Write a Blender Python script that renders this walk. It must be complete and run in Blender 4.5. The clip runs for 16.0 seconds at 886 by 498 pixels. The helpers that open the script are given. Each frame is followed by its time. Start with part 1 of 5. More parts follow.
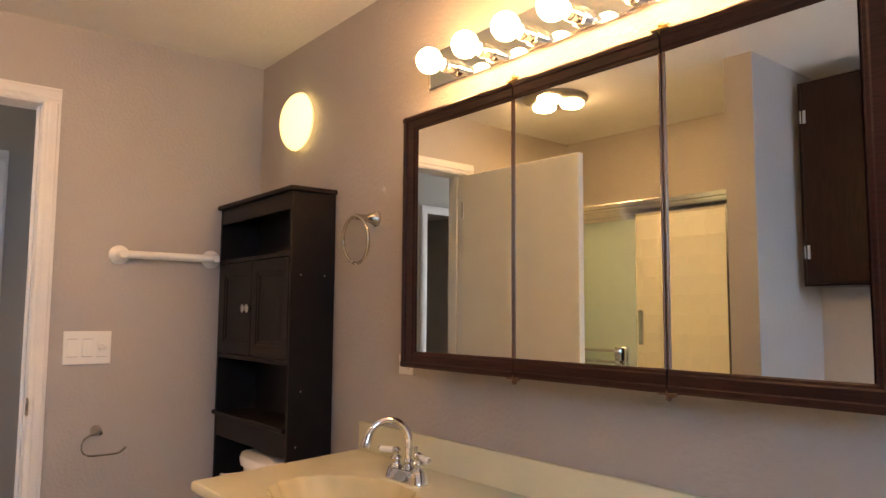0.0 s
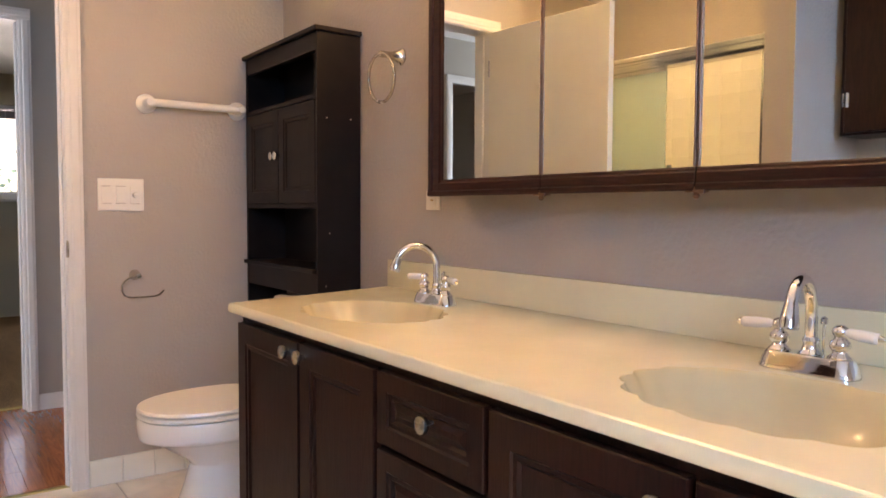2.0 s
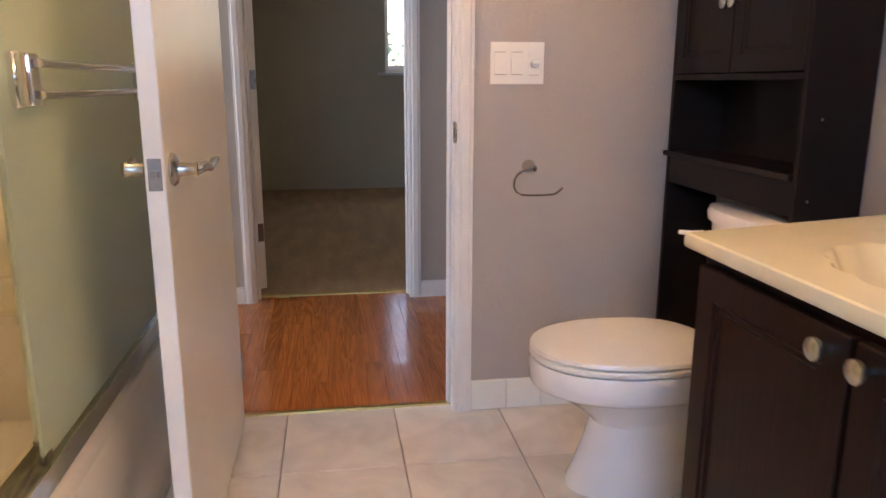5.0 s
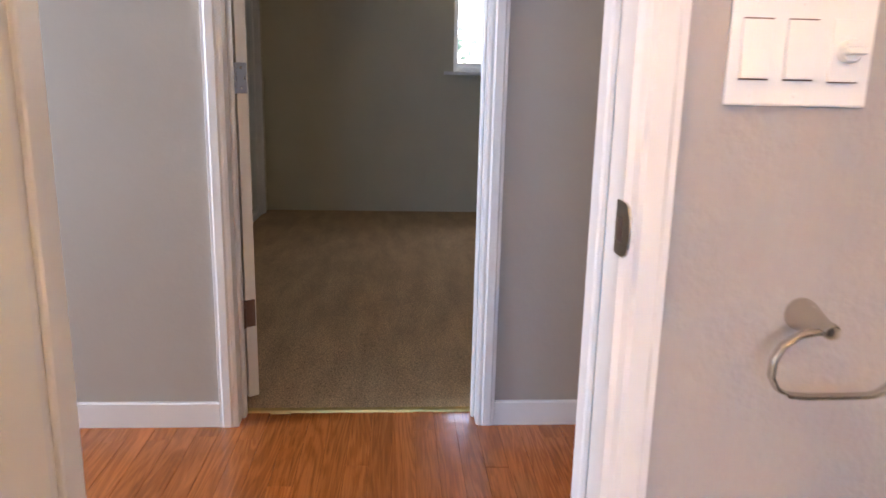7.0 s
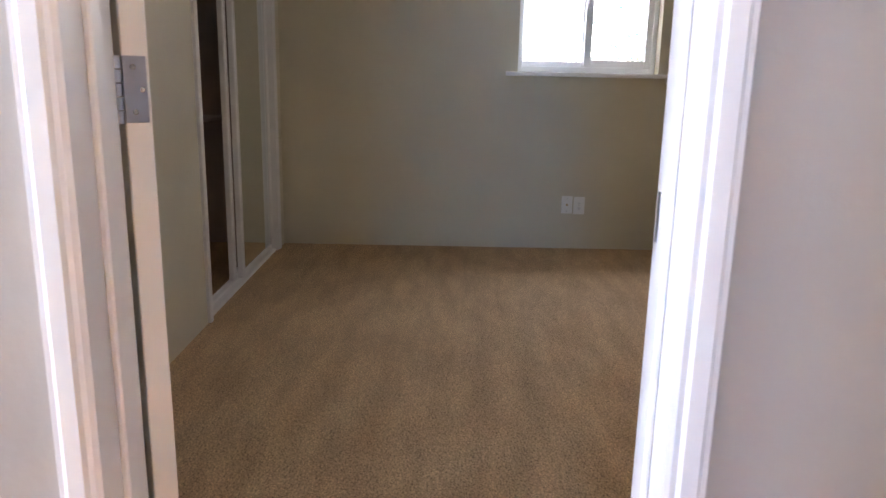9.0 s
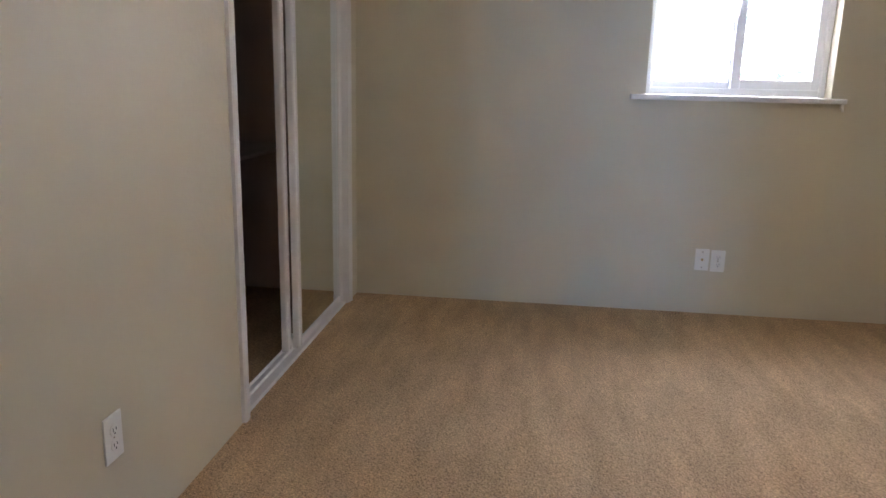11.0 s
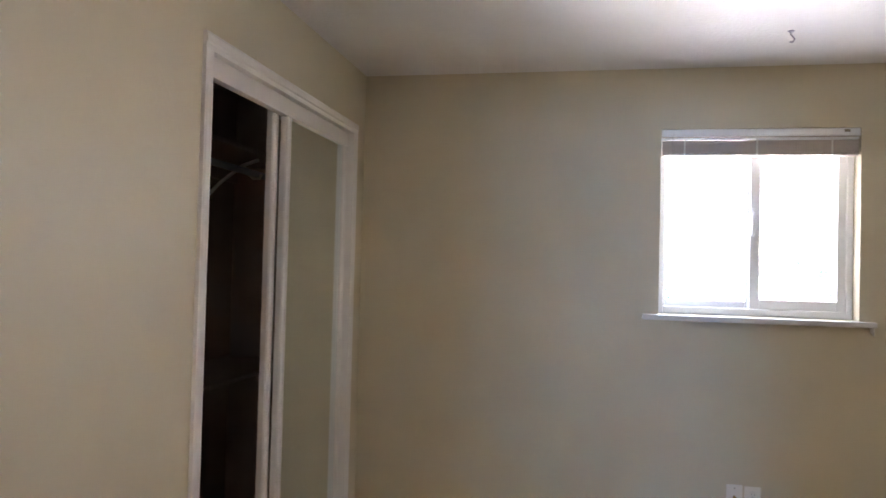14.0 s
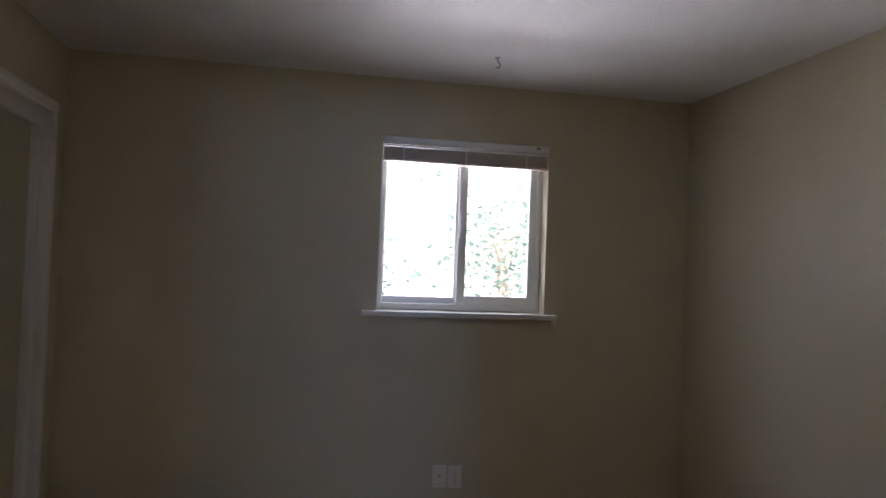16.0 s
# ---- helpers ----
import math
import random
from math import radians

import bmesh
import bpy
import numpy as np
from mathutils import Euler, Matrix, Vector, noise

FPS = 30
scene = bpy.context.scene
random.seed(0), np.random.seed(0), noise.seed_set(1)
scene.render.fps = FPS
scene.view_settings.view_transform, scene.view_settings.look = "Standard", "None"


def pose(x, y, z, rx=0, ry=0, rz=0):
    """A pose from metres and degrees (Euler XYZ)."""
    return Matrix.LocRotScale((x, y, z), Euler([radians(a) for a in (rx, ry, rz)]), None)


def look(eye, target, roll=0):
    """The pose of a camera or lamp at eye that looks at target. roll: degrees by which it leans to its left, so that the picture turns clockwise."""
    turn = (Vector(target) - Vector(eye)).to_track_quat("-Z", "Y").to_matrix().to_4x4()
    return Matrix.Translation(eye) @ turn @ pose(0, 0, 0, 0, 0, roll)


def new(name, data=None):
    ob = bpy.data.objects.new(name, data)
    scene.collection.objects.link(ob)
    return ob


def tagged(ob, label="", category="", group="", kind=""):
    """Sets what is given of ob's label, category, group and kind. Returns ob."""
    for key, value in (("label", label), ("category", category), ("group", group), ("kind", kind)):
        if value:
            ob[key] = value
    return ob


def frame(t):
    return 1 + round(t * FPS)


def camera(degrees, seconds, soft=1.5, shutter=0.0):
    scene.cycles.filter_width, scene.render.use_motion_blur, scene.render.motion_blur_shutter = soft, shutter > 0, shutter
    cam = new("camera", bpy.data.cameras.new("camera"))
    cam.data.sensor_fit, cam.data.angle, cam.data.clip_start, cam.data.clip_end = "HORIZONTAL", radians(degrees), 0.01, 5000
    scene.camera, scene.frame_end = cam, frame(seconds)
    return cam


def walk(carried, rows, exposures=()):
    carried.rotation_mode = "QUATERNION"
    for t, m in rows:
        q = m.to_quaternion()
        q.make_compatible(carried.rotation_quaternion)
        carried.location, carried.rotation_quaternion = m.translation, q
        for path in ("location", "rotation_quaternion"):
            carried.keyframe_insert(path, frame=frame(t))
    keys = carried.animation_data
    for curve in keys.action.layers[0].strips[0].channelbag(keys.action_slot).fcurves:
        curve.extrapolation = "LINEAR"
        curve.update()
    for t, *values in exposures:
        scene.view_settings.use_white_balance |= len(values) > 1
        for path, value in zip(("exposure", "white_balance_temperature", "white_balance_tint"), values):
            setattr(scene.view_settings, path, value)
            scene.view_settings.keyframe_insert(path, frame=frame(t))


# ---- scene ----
cam = camera(62.7, 16.0, 1.5, 0.3)
PATH = [
    (0, (0.035, -0.248, 1.261), (1.264, 1.319, 1.442), 0.4),
    (0.5, (0.029, -0.248, 1.22), (1.266, 1.315, 1.388), 0.6),
    (1, (0.031, -0.251, 1.165), (1.267, 1.317, 1.267), 0.5),
    (1.5, (0.024, -0.248, 1.115), (1.249, 1.332, 1.115), 0.4),
    (2, (0.032, -0.246, 1.073), (1.211, 1.366, 0.968), 0.3),
    (2.5, (0.047, -0.261, 1.05), (1.148, 1.394, 0.834), 0.3),
    (3, (0.071, -0.274, 1.022), (1.002, 1.468, 0.707), 0.3),
    (3.5, (0.095, -0.225, 1.02), (0.721, 1.636, 0.638), 0.6),
    (4, (0.103, -0.015, 1.012), (0.503, 1.899, 0.59), 1.1),
    (4.1, (0.094, 0.027, 1.024), (0.474, 1.943, 0.595), 0.8),
    (6.3, (0.227, 1.504, 1.086), (0.441, 3.441, 0.637), 1.2),
    (6.5, (0.239, 1.636, 1.087), (0.432, 3.576, 0.639), 1.3),
    (7, (0.238, 1.946, 1.085), (0.366, 3.891, 0.636), 1.3),
    (7.5, (0.202, 2.277, 1.109), (0.298, 4.223, 0.657), 1.3),
    (8, (0.204, 2.639, 1.1), (0.27, 4.585, 0.647), 1.3),
    (8.5, (0.206, 2.923, 1.097), (0.23, 4.87, 0.642), 1.3),
    (9, (0.186, 3.223, 1.104), (0.205, 5.171, 0.651), 1.2),
    (9.2, (0.179, 3.319, 1.113), (0.202, 5.266, 0.656), 1.2),
    (11.3, (0.133, 4.177, 1.23), (-0.17, 6.102, 0.781), 1.4),
    (11.5, (0.126, 4.221, 1.248), (-0.22, 6.144, 0.821), 1.5),
    (12, (0.165, 4.304, 1.373), (-0.298, 6.222, 1.046), 1.6),
    (12.5, (0.167, 4.339, 1.418), (-0.323, 6.273, 1.275), 1.4),
    (13, (0.257, 4.334, 1.388), (-0.262, 6.265, 1.388), 1.4),
    (13.5, (0.279, 4.322, 1.388), (-0.198, 6.264, 1.422), 1.3),
    (14, (0.342, 4.31, 1.374), (-0.048, 6.271, 1.421), 1.5),
    (14.5, (0.387, 4.294, 1.356), (0.108, 6.274, 1.416), 1.7),
    (15, (0.345, 4.297, 1.379), (0.263, 6.294, 1.432), 1.8),
    (15.5, (0.297, 4.286, 1.401), (0.447, 6.28, 1.45), 2.0),
    (16, (0.293, 4.268, 1.423), (0.676, 6.231, 1.462), 2.3),
]
walk(cam, [(t, look(eye, target, roll)) for t, eye, target, roll in PATH],
     [(0, 1.76, 9700, 26), (1.5, 2.06, 9000, 26), (2, 2.12, 8900, 26), (2.5, 1.96, 8850, 26), (3, 1.90, 8850, 26), (3.5, 2.06, 8100, 26), (4.2, 1.94, 7900, 26), (6.3, 2.69, 7650, 24), (7, 2.80, 7400, 24), (7.5, 2.72, 7350, 25), (8, 3.02, 7250, 25), (9.2, 3.64, 6950, 24), (11.3, 4.24, 6650, 24), (12.5, 4.32, 6900, 24), (14.5, 4.06, 7000, 24), (15.5, 3.64, 6950, 24), (16, 2.32, 6900, 24)])

# ---- world and daylight ----
world = bpy.data.worlds.new("sky")
scene.world = world
world.use_nodes = True
wn = world.node_tree
sky = wn.nodes.new("ShaderNodeTexSky")
sky.sky_type = "NISHITA"
sky.sun_disc = False
sky.sun_elevation = radians(48)
sky.sun_rotation = radians(200)
wn.nodes["Background"].inputs["Strength"].default_value = 0.15
wn.links.new(sky.outputs["Color"], wn.nodes["Background"].inputs["Color"])

sun_data = bpy.data.lights.new("sun", "SUN")
sun_data.energy, sun_data.angle, sun_data.color = 5.0, radians(0.5), (1.0, 0.95, 0.88)
sun = new("sun", sun_data)
sun.matrix_world = look((-4, -12, 14), (0, 0, 0))


def daylight_fill(x, y, z, tx, ty, tz, w, h, watts, tone=(0.70, 0.84, 1.0)):
    """An added area lamp that stands in for daylight coming through a window."""
    d = bpy.data.lights.new("daylight_fill", "AREA")
    d.shape, d.size, d.size_y, d.energy, d.color = "RECTANGLE", w, h, watts, tone
    ob = new("daylight_fill", d)
    ob.matrix_world = look((x, y, z), (tx, ty, tz))
    return ob


# added outside, out of view: low lamp for ground bounce, high one for sky
daylight_fill(1.135, 12.4, 0.30, 1.135, 8.1, 1.62, 5.0, 1.2, 120, (0.80, 0.89, 1.0))
daylight_fill(1.0, 9.35, 2.95, 1.1, 8.05, 1.60, 2.8, 1.2, 13, (0.60, 0.75, 1.0))
daylight_fill(-0.46, -1.585, 1.78, -0.52, 0.2, 0.55, 0.86, 0.62, 11.5, (0.15, 0.47, 1.0))
daylight_fill(-3.17, 3.5, 1.45, 0.0, 3.5, 1.35, 0.7, 1.1, 18.5, (0.50, 0.71, 1.0))

# ---- materials ----
def material(name, base, rough=0.6, metal=0.0, vary=0.06, scale=6.0, grain=0.0, grain_scale=180.0, dist=0.001, coat=0.0, piece=0.0, spec=0.5):
    """A surface with two scales of colour variation, a fine relief and, for pieces, a tone of their own."""
    m = bpy.data.materials.new(name)
    m.use_nodes = True
    nt = m.node_tree
    b = nt.nodes["Principled BSDF"]
    b.inputs["Roughness"].default_value, b.inputs["Metallic"].default_value = rough, metal
    b.inputs["Coat Weight"].default_value, b.inputs["Specular IOR Level"].default_value = coat, spec
    tc = nt.nodes.new("ShaderNodeTexCoord")
    big, fine = nt.nodes.new("ShaderNodeTexNoise"), nt.nodes.new("ShaderNodeTexNoise")
    big.inputs["Scale"].default_value, fine.inputs["Scale"].default_value = scale, grain_scale
    big.inputs["Detail"].default_value, fine.inputs["Detail"].default_value = 6, 3
    for n in (big, fine):
        nt.links.new(tc.outputs["Object"], n.inputs["Vector"])
    ramp = nt.nodes.new("ShaderNodeMapRange")
    ramp.inputs["From Min"].default_value, ramp.inputs["From Max"].default_value = 0.3, 0.7
    ramp.inputs["To Min"].default_value, ramp.inputs["To Max"].default_value = 1 - vary, 1 + vary
    nt.links.new(big.outputs["Fac"], ramp.inputs["Value"])
    value = ramp.outputs["Result"]
    if piece:
        info = nt.nodes.new("ShaderNodeObjectInfo")
        r2 = nt.nodes.new("ShaderNodeMapRange")
        r2.inputs["To Min"].default_value, r2.inputs["To Max"].default_value = 1 - piece, 1 + piece
        nt.links.new(info.outputs["Random"], r2.inputs["Value"])
        mul = nt.nodes.new("ShaderNodeMath")
        mul.operation = "MULTIPLY"
        nt.links.new(value, mul.inputs[0])
        nt.links.new(r2.outputs["Result"], mul.inputs[1])
        value = mul.outputs[0]
    hsv = nt.nodes.new("ShaderNodeHueSaturation")
    hsv.inputs["Color"].default_value = (*base, 1)
    nt.links.new(value, hsv.inputs["Value"])
    nt.links.new(hsv.outputs["Color"], b.inputs["Base Color"])
    if rough > 0.08:
        rr = nt.nodes.new("ShaderNodeMapRange")
        rr.inputs["To Min"].default_value, rr.inputs["To Max"].default_value = rough * 0.85, min(1, rough * 1.15)
        nt.links.new(big.outputs["Fac"], rr.inputs["Value"])
        nt.links.new(rr.outputs["Result"], b.inputs["Roughness"])
    if grain:
        bump = nt.nodes.new("ShaderNodeBump")
        bump.inputs["Strength"].default_value, bump.inputs["Distance"].default_value = grain, dist
        nt.links.new(fine.outputs["Fac"], bump.inputs["Height"])
        nt.links.new(bump.outputs["Normal"], b.inputs["Normal"])
    return m


def wood(name, dark, light, rough, scale, axis, piece=0.0, coat=0.0, relief=0.15, bands=42.0, spec=0.5):
    """Grain that runs along one axis: stretched noise bent into bands."""
    m = material(name, light, rough, coat=coat, piece=piece, spec=spec)
    nt = m.node_tree
    b = nt.nodes["Principled BSDF"]
    tc = nt.nodes.new("ShaderNodeTexCoord")
    mp = nt.nodes.new("ShaderNodeMapping")
    mp.inputs["Scale"].default_value = [scale if i != axis else scale * 0.07 for i in range(3)]
    nt.links.new(tc.outputs["Object"], mp.inputs["Vector"])
    if piece:
        info = nt.nodes.new("ShaderNodeObjectInfo")
        add = nt.nodes.new("ShaderNodeVectorMath")
        add.operation = "MULTIPLY_ADD"
        comb = nt.nodes.new("ShaderNodeCombineXYZ")
        for i in range(3):
            nt.links.new(info.outputs["Random"], comb.inputs[i])
        nt.links.new(comb.outputs[0], add.inputs[0])
        add.inputs[1].default_value = (37.0, 53.0, 19.0)
        nt.links.new(mp.outputs[0], add.inputs[2])
        source = add.outputs[0]
    else:
        source = mp.outputs[0]
    n = nt.nodes.new("ShaderNodeTexNoise")
    n.inputs["Scale"].default_value, n.inputs["Detail"].default_value, n.inputs["Distortion"].default_value = 1.0, 7, 1.2
    nt.links.new(source, n.inputs["Vector"])
    wave = nt.nodes.new("ShaderNodeMath")
    wave.operation = "SINE"
    mul = nt.nodes.new("ShaderNodeMath")
    mul.operation = "MULTIPLY"
    mul.inputs[1].default_value = bands
    nt.links.new(n.outputs["Fac"], mul.inputs[0])
    nt.links.new(mul.outputs[0], wave.inputs[0])
    cr = nt.nodes.new("ShaderNodeValToRGB")
    cr.color_ramp.elements[0].color, cr.color_ramp.elements[1].color = (*dark, 1), (*light, 1)
    mr = nt.nodes.new("ShaderNodeMapRange")
    mr.inputs["From Min"].default_value, mr.inputs["From Max"].default_value = -1.4, 0.9
    nt.links.new(wave.outputs[0], mr.inputs["Value"])
    nt.links.new(mr.outputs["Result"], cr.inputs["Fac"])
    hsv = next(x for x in nt.nodes if x.bl_idname == "ShaderNodeHueSaturation")
    nt.links.new(cr.outputs["Color"], hsv.inputs["Color"])
    bump = nt.nodes.new("ShaderNodeBump")
    bump.inputs["Strength"].default_value, bump.inputs["Distance"].default_value = relief, 0.0006
    nt.links.new(wave.outputs[0], bump.inputs["Height"])
    nt.links.new(bump.outputs["Normal"], b.inputs["Normal"])
    return m


def glowing(name, colour, strength):
    m = bpy.data.materials.new(name)
    m.use_nodes = True
    b = m.node_tree.nodes["Principled BSDF"]
    b.inputs["Base Color"].default_value = (0.9, 0.88, 0.82, 1)
    b.inputs["Emission Color"].default_value, b.inputs["Emission Strength"].default_value = (*colour, 1), strength
    b.inputs["Roughness"].default_value = 0.25
    return m


def glazing(name, colour, rough, mix=None):
    """Clear or obscure glass; the sheet is thin, so that it does not bend the view."""
    m = bpy.data.materials.new(name)
    m.use_nodes = True
    nt = m.node_tree
    b = nt.nodes["Principled BSDF"]
    b.inputs["Base Color"].default_value = (*colour, 1)
    b.inputs["Roughness"].default_value, b.inputs["Transmission Weight"].default_value, b.inputs["IOR"].default_value = rough, 1.0, 1.45
    if mix is not None:
        b.inputs["Transmission Weight"].default_value = mix
        n, tc, bump = nt.nodes.new("ShaderNodeTexNoise"), nt.nodes.new("ShaderNodeTexCoord"), nt.nodes.new("ShaderNodeBump")
        n.inputs["Scale"].default_value = 160
        bump.inputs["Strength"].default_value, bump.inputs["Distance"].default_value = 0.3, 0.001
        nt.links.new(tc.outputs["Object"], n.inputs["Vector"])
        nt.links.new(n.outputs["Fac"], bump.inputs["Height"])
        nt.links.new(bump.outputs["Normal"], b.inputs["Normal"])
    return m


BATH_PAINT = material("bath_paint", (0.41, 0.370, 0.333), 0.42, vary=0.03, scale=3, grain=0.55, grain_scale=75, dist=0.004)
HALL_PAINT = material("hall_paint", (0.40, 0.365, 0.315), 0.5, vary=0.03, scale=3, grain=0.25, grain_scale=60, dist=0.003)
ROOM_PAINT = material("room_paint", (0.59, 0.53, 0.385), 0.5, vary=0.03, scale=3, grain=0.25, grain_scale=60, dist=0.003)
CEILING_PAINT = material("ceiling_paint", (0.75, 0.745, 0.72), 0.7, vary=0.03, scale=4, grain=0.6, grain_scale=60, dist=0.004)
TRIM = material("trim_paint", (0.74, 0.72, 0.69), 0.35, vary=0.03, scale=9, grain=0.08, grain_scale=90)
DOOR_PAINT = material("door_paint", (0.78, 0.74, 0.66), 0.32, vary=0.03, scale=4, grain=0.05, grain_scale=120)
ESPRESSO = wood("espresso_wood", (0.011, 0.003, 0.002), (0.020, 0.006, 0.004), 0.36, 30, 2, relief=0.1, spec=0.2)
BLACKWOOD = material("black_brown_paint", (0.011, 0.007, 0.006), 0.45, vary=0.2, scale=14, grain=0.12, grain_scale=240, spec=0.2)
FRAMEWOOD = wood("mirror_frame_wood", (0.021, 0.006, 0.004), (0.040, 0.011, 0.008), 0.36, 40, 1, relief=0.12, spec=0.3)
MARBLE = material("cultured_marble", (0.74, 0.69, 0.49), 0.24, vary=0.05, scale=5, coat=0.2)
# the bowls' inner shading is put into this tan, darker than the top
SHADED_BASIN = material("shaded_basin_marble", (0.56, 0.48, 0.29), 0.22, vary=0.04, scale=5, coat=0.2)
PORCELAIN = material("white_porcelain", (0.84, 0.82, 0.78), 0.10, vary=0.015, scale=3, coat=0.4)
TUB_WHITE = material("tub_enamel", (0.80, 0.79, 0.75), 0.15, vary=0.02, scale=3, coat=0.3)
CHROME = material("chrome", (0.80, 0.80, 0.80), 0.07, 1.0, vary=0.02)
NICKEL = material("brushed_nickel", (0.56, 0.52, 0.46), 0.26, 1.0, vary=0.05, scale=20)
ALUMINIUM = material("aluminium", (0.70, 0.69, 0.66), 0.22, 1.0, vary=0.04, scale=12)
BRASS = material("aged_brass", (0.48, 0.33, 0.12), 0.42, 1.0, vary=0.12, scale=40)
PLASTIC = material("white_plastic", (0.80, 0.78, 0.72), 0.3, vary=0.015, scale=12)
DARK = material("dark_hole", (0.01, 0.01, 0.01), 0.6, vary=0.05)
MIRROR = material("mirror_silver", (0.86, 0.93, 0.93), 0.012, 1.0, vary=0.004, scale=2)
TILE = material("floor_tile", (0.77, 0.70, 0.62), 0.22, vary=0.13, scale=6, piece=0.035, coat=0.2)
next(n for n in TILE.node_tree.nodes if n.bl_idname == "ShaderNodeTexNoise").inputs["Distortion"].default_value = 0.9
GROUT = material("grout", (0.34, 0.29, 0.24), 0.85, vary=0.1, scale=15, grain=0.3, grain_scale=300)
WALL_TILE = material("wall_tile", (0.84, 0.83, 0.74), 0.18, vary=0.03, scale=6, coat=0.2, piece=0.02)
OAK = wood("oak_strip", (0.31, 0.078, 0.015), (0.46, 0.128, 0.027), 0.20, 10, 1, piece=0.12, coat=0.25, bands=72.0, relief=0.04)


def pores(m, across, along, low):
    """Fine dark pores drawn out along the grain."""
    nt = m.node_tree
    hsv = next(x for x in nt.nodes if x.bl_idname == "ShaderNodeHueSaturation")
    source = hsv.inputs["Value"].links[0].from_socket
    tc, mp, n, r, mul, info, add = (nt.nodes.new(k) for k in ("ShaderNodeTexCoord", "ShaderNodeMapping", "ShaderNodeTexNoise", "ShaderNodeMapRange", "ShaderNodeMath", "ShaderNodeObjectInfo", "ShaderNodeVectorMath"))
    mp.inputs["Scale"].default_value = (across, along, 1.0)
    n.inputs["Scale"].default_value, n.inputs["Detail"].default_value, n.inputs["Distortion"].default_value = 1.0, 3, 0.5
    r.inputs["From Min"].default_value, r.inputs["From Max"].default_value = 0.36, 0.52
    r.inputs["To Min"].default_value, r.inputs["To Max"].default_value = low, 1.04
    mul.operation, add.operation = "MULTIPLY", "ADD"
    nt.links.new(tc.outputs["Object"], mp.inputs["Vector"])
    nt.links.new(mp.outputs[0], add.inputs[0])
    nt.links.new(info.outputs["Location"], add.inputs[1])
    nt.links.new(add.outputs[0], n.inputs["Vector"])
    nt.links.new(n.outputs["Fac"], r.inputs["Value"])
    nt.links.new(source, mul.inputs[0])
    nt.links.new(r.outputs["Result"], mul.inputs[1])
    nt.links.new(mul.outputs[0], hsv.inputs["Value"])


pores(OAK, 150, 5, 0.80)
CARPET = material("carpet_pile", (0.43, 0.287, 0.158), 0.95, vary=0.04, scale=4.5, grain=0.5, grain_scale=190, dist=0.006, spec=0.1)


def speckle(m, scale, lo, hi):
    """Lets a fine noise, and slow lanes left by a vacuum cleaner, play over a material's tone."""
    nt = m.node_tree
    hsv = next(x for x in nt.nodes if x.bl_idname == "ShaderNodeHueSaturation")
    source = hsv.inputs["Value"].links[0].from_socket
    tc, n, lanes, mp = (nt.nodes.new(k) for k in ("ShaderNodeTexCoord", "ShaderNodeTexNoise", "ShaderNodeTexNoise", "ShaderNodeMapping"))
    n.inputs["Scale"].default_value, n.inputs["Detail"].default_value = scale, 5
    mp.inputs["Scale"].default_value, mp.inputs["Rotation"].default_value = (11.0, 2.4, 1.0), (0, 0, 0.18)
    lanes.inputs["Scale"].default_value = 1.0
    nt.links.new(tc.outputs["Object"], n.inputs["Vector"])
    nt.links.new(tc.outputs["Object"], mp.inputs["Vector"])
    nt.links.new(mp.outputs[0], lanes.inputs["Vector"])
    value = source
    for tex, a, b in ((n, lo, hi), (lanes, 0.90, 1.14)):
        r, mul = nt.nodes.new("ShaderNodeMapRange"), nt.nodes.new("ShaderNodeMath")
        r.inputs["From Min"].default_value, r.inputs["From Max"].default_value = 0.32, 0.68
        r.inputs["To Min"].default_value, r.inputs["To Max"].default_value = a, b
        mul.operation = "MULTIPLY"
        nt.links.new(tex.outputs["Fac"], r.inputs["Value"])
        nt.links.new(value, mul.inputs[0])
        nt.links.new(r.outputs["Result"], mul.inputs[1])
        value = mul.outputs[0]
    nt.links.new(value, hsv.inputs["Value"])


speckle(CARPET, 170, 0.42, 1.56)
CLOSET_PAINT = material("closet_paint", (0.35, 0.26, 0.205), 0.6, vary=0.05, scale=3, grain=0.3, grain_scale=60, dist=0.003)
BULB = glowing("lit_bulb", (1.0, 0.68, 0.35), 18.0)
SCONCE_GLASS = glowing("lit_opal_glass", (0.98, 0.86, 0.38), 0.58)
SPOT_GLASS = glowing("lit_spot_glass", (1.0, 0.68, 0.36), 23.0)
CLEAR = glazing("clear_glass", (1, 1, 1), 0.0)
OBSCURE = glazing("obscure_glass", (0.74, 0.86, 0.75), 0.24, 0.45)
CONCRETE = material("pale_concrete", (0.33, 0.32, 0.30), 0.9, vary=0.1, scale=1.5, grain=0.3, grain_scale=60)
LEAF = material("leaf", (0.05, 0.09, 0.07), 0.6, vary=0.3, scale=3)
thin = LEAF.node_tree.nodes.new("ShaderNodeBsdfTranslucent")
both = LEAF.node_tree.nodes.new("ShaderNodeAddShader")
thin.inputs["Color"].default_value = (0.06, 0.12, 0.10, 1)
LEAF.node_tree.links.new(LEAF.node_tree.nodes["Principled BSDF"].outputs[0], both.inputs[0])
LEAF.node_tree.links.new(thin.outputs[0], both.inputs[1])
LEAF.node_tree.links.new(both.outputs[0], LEAF.node_tree.nodes["Material Output"].inputs["Surface"])
BARK = material("bark", (0.32, 0.27, 0.21), 0.9, vary=0.25, scale=6, grain=0.8, grain_scale=30, dist=0.02)
VINYL = material("window_vinyl", (0.82, 0.83, 0.83), 0.35, vary=0.015, scale=8)
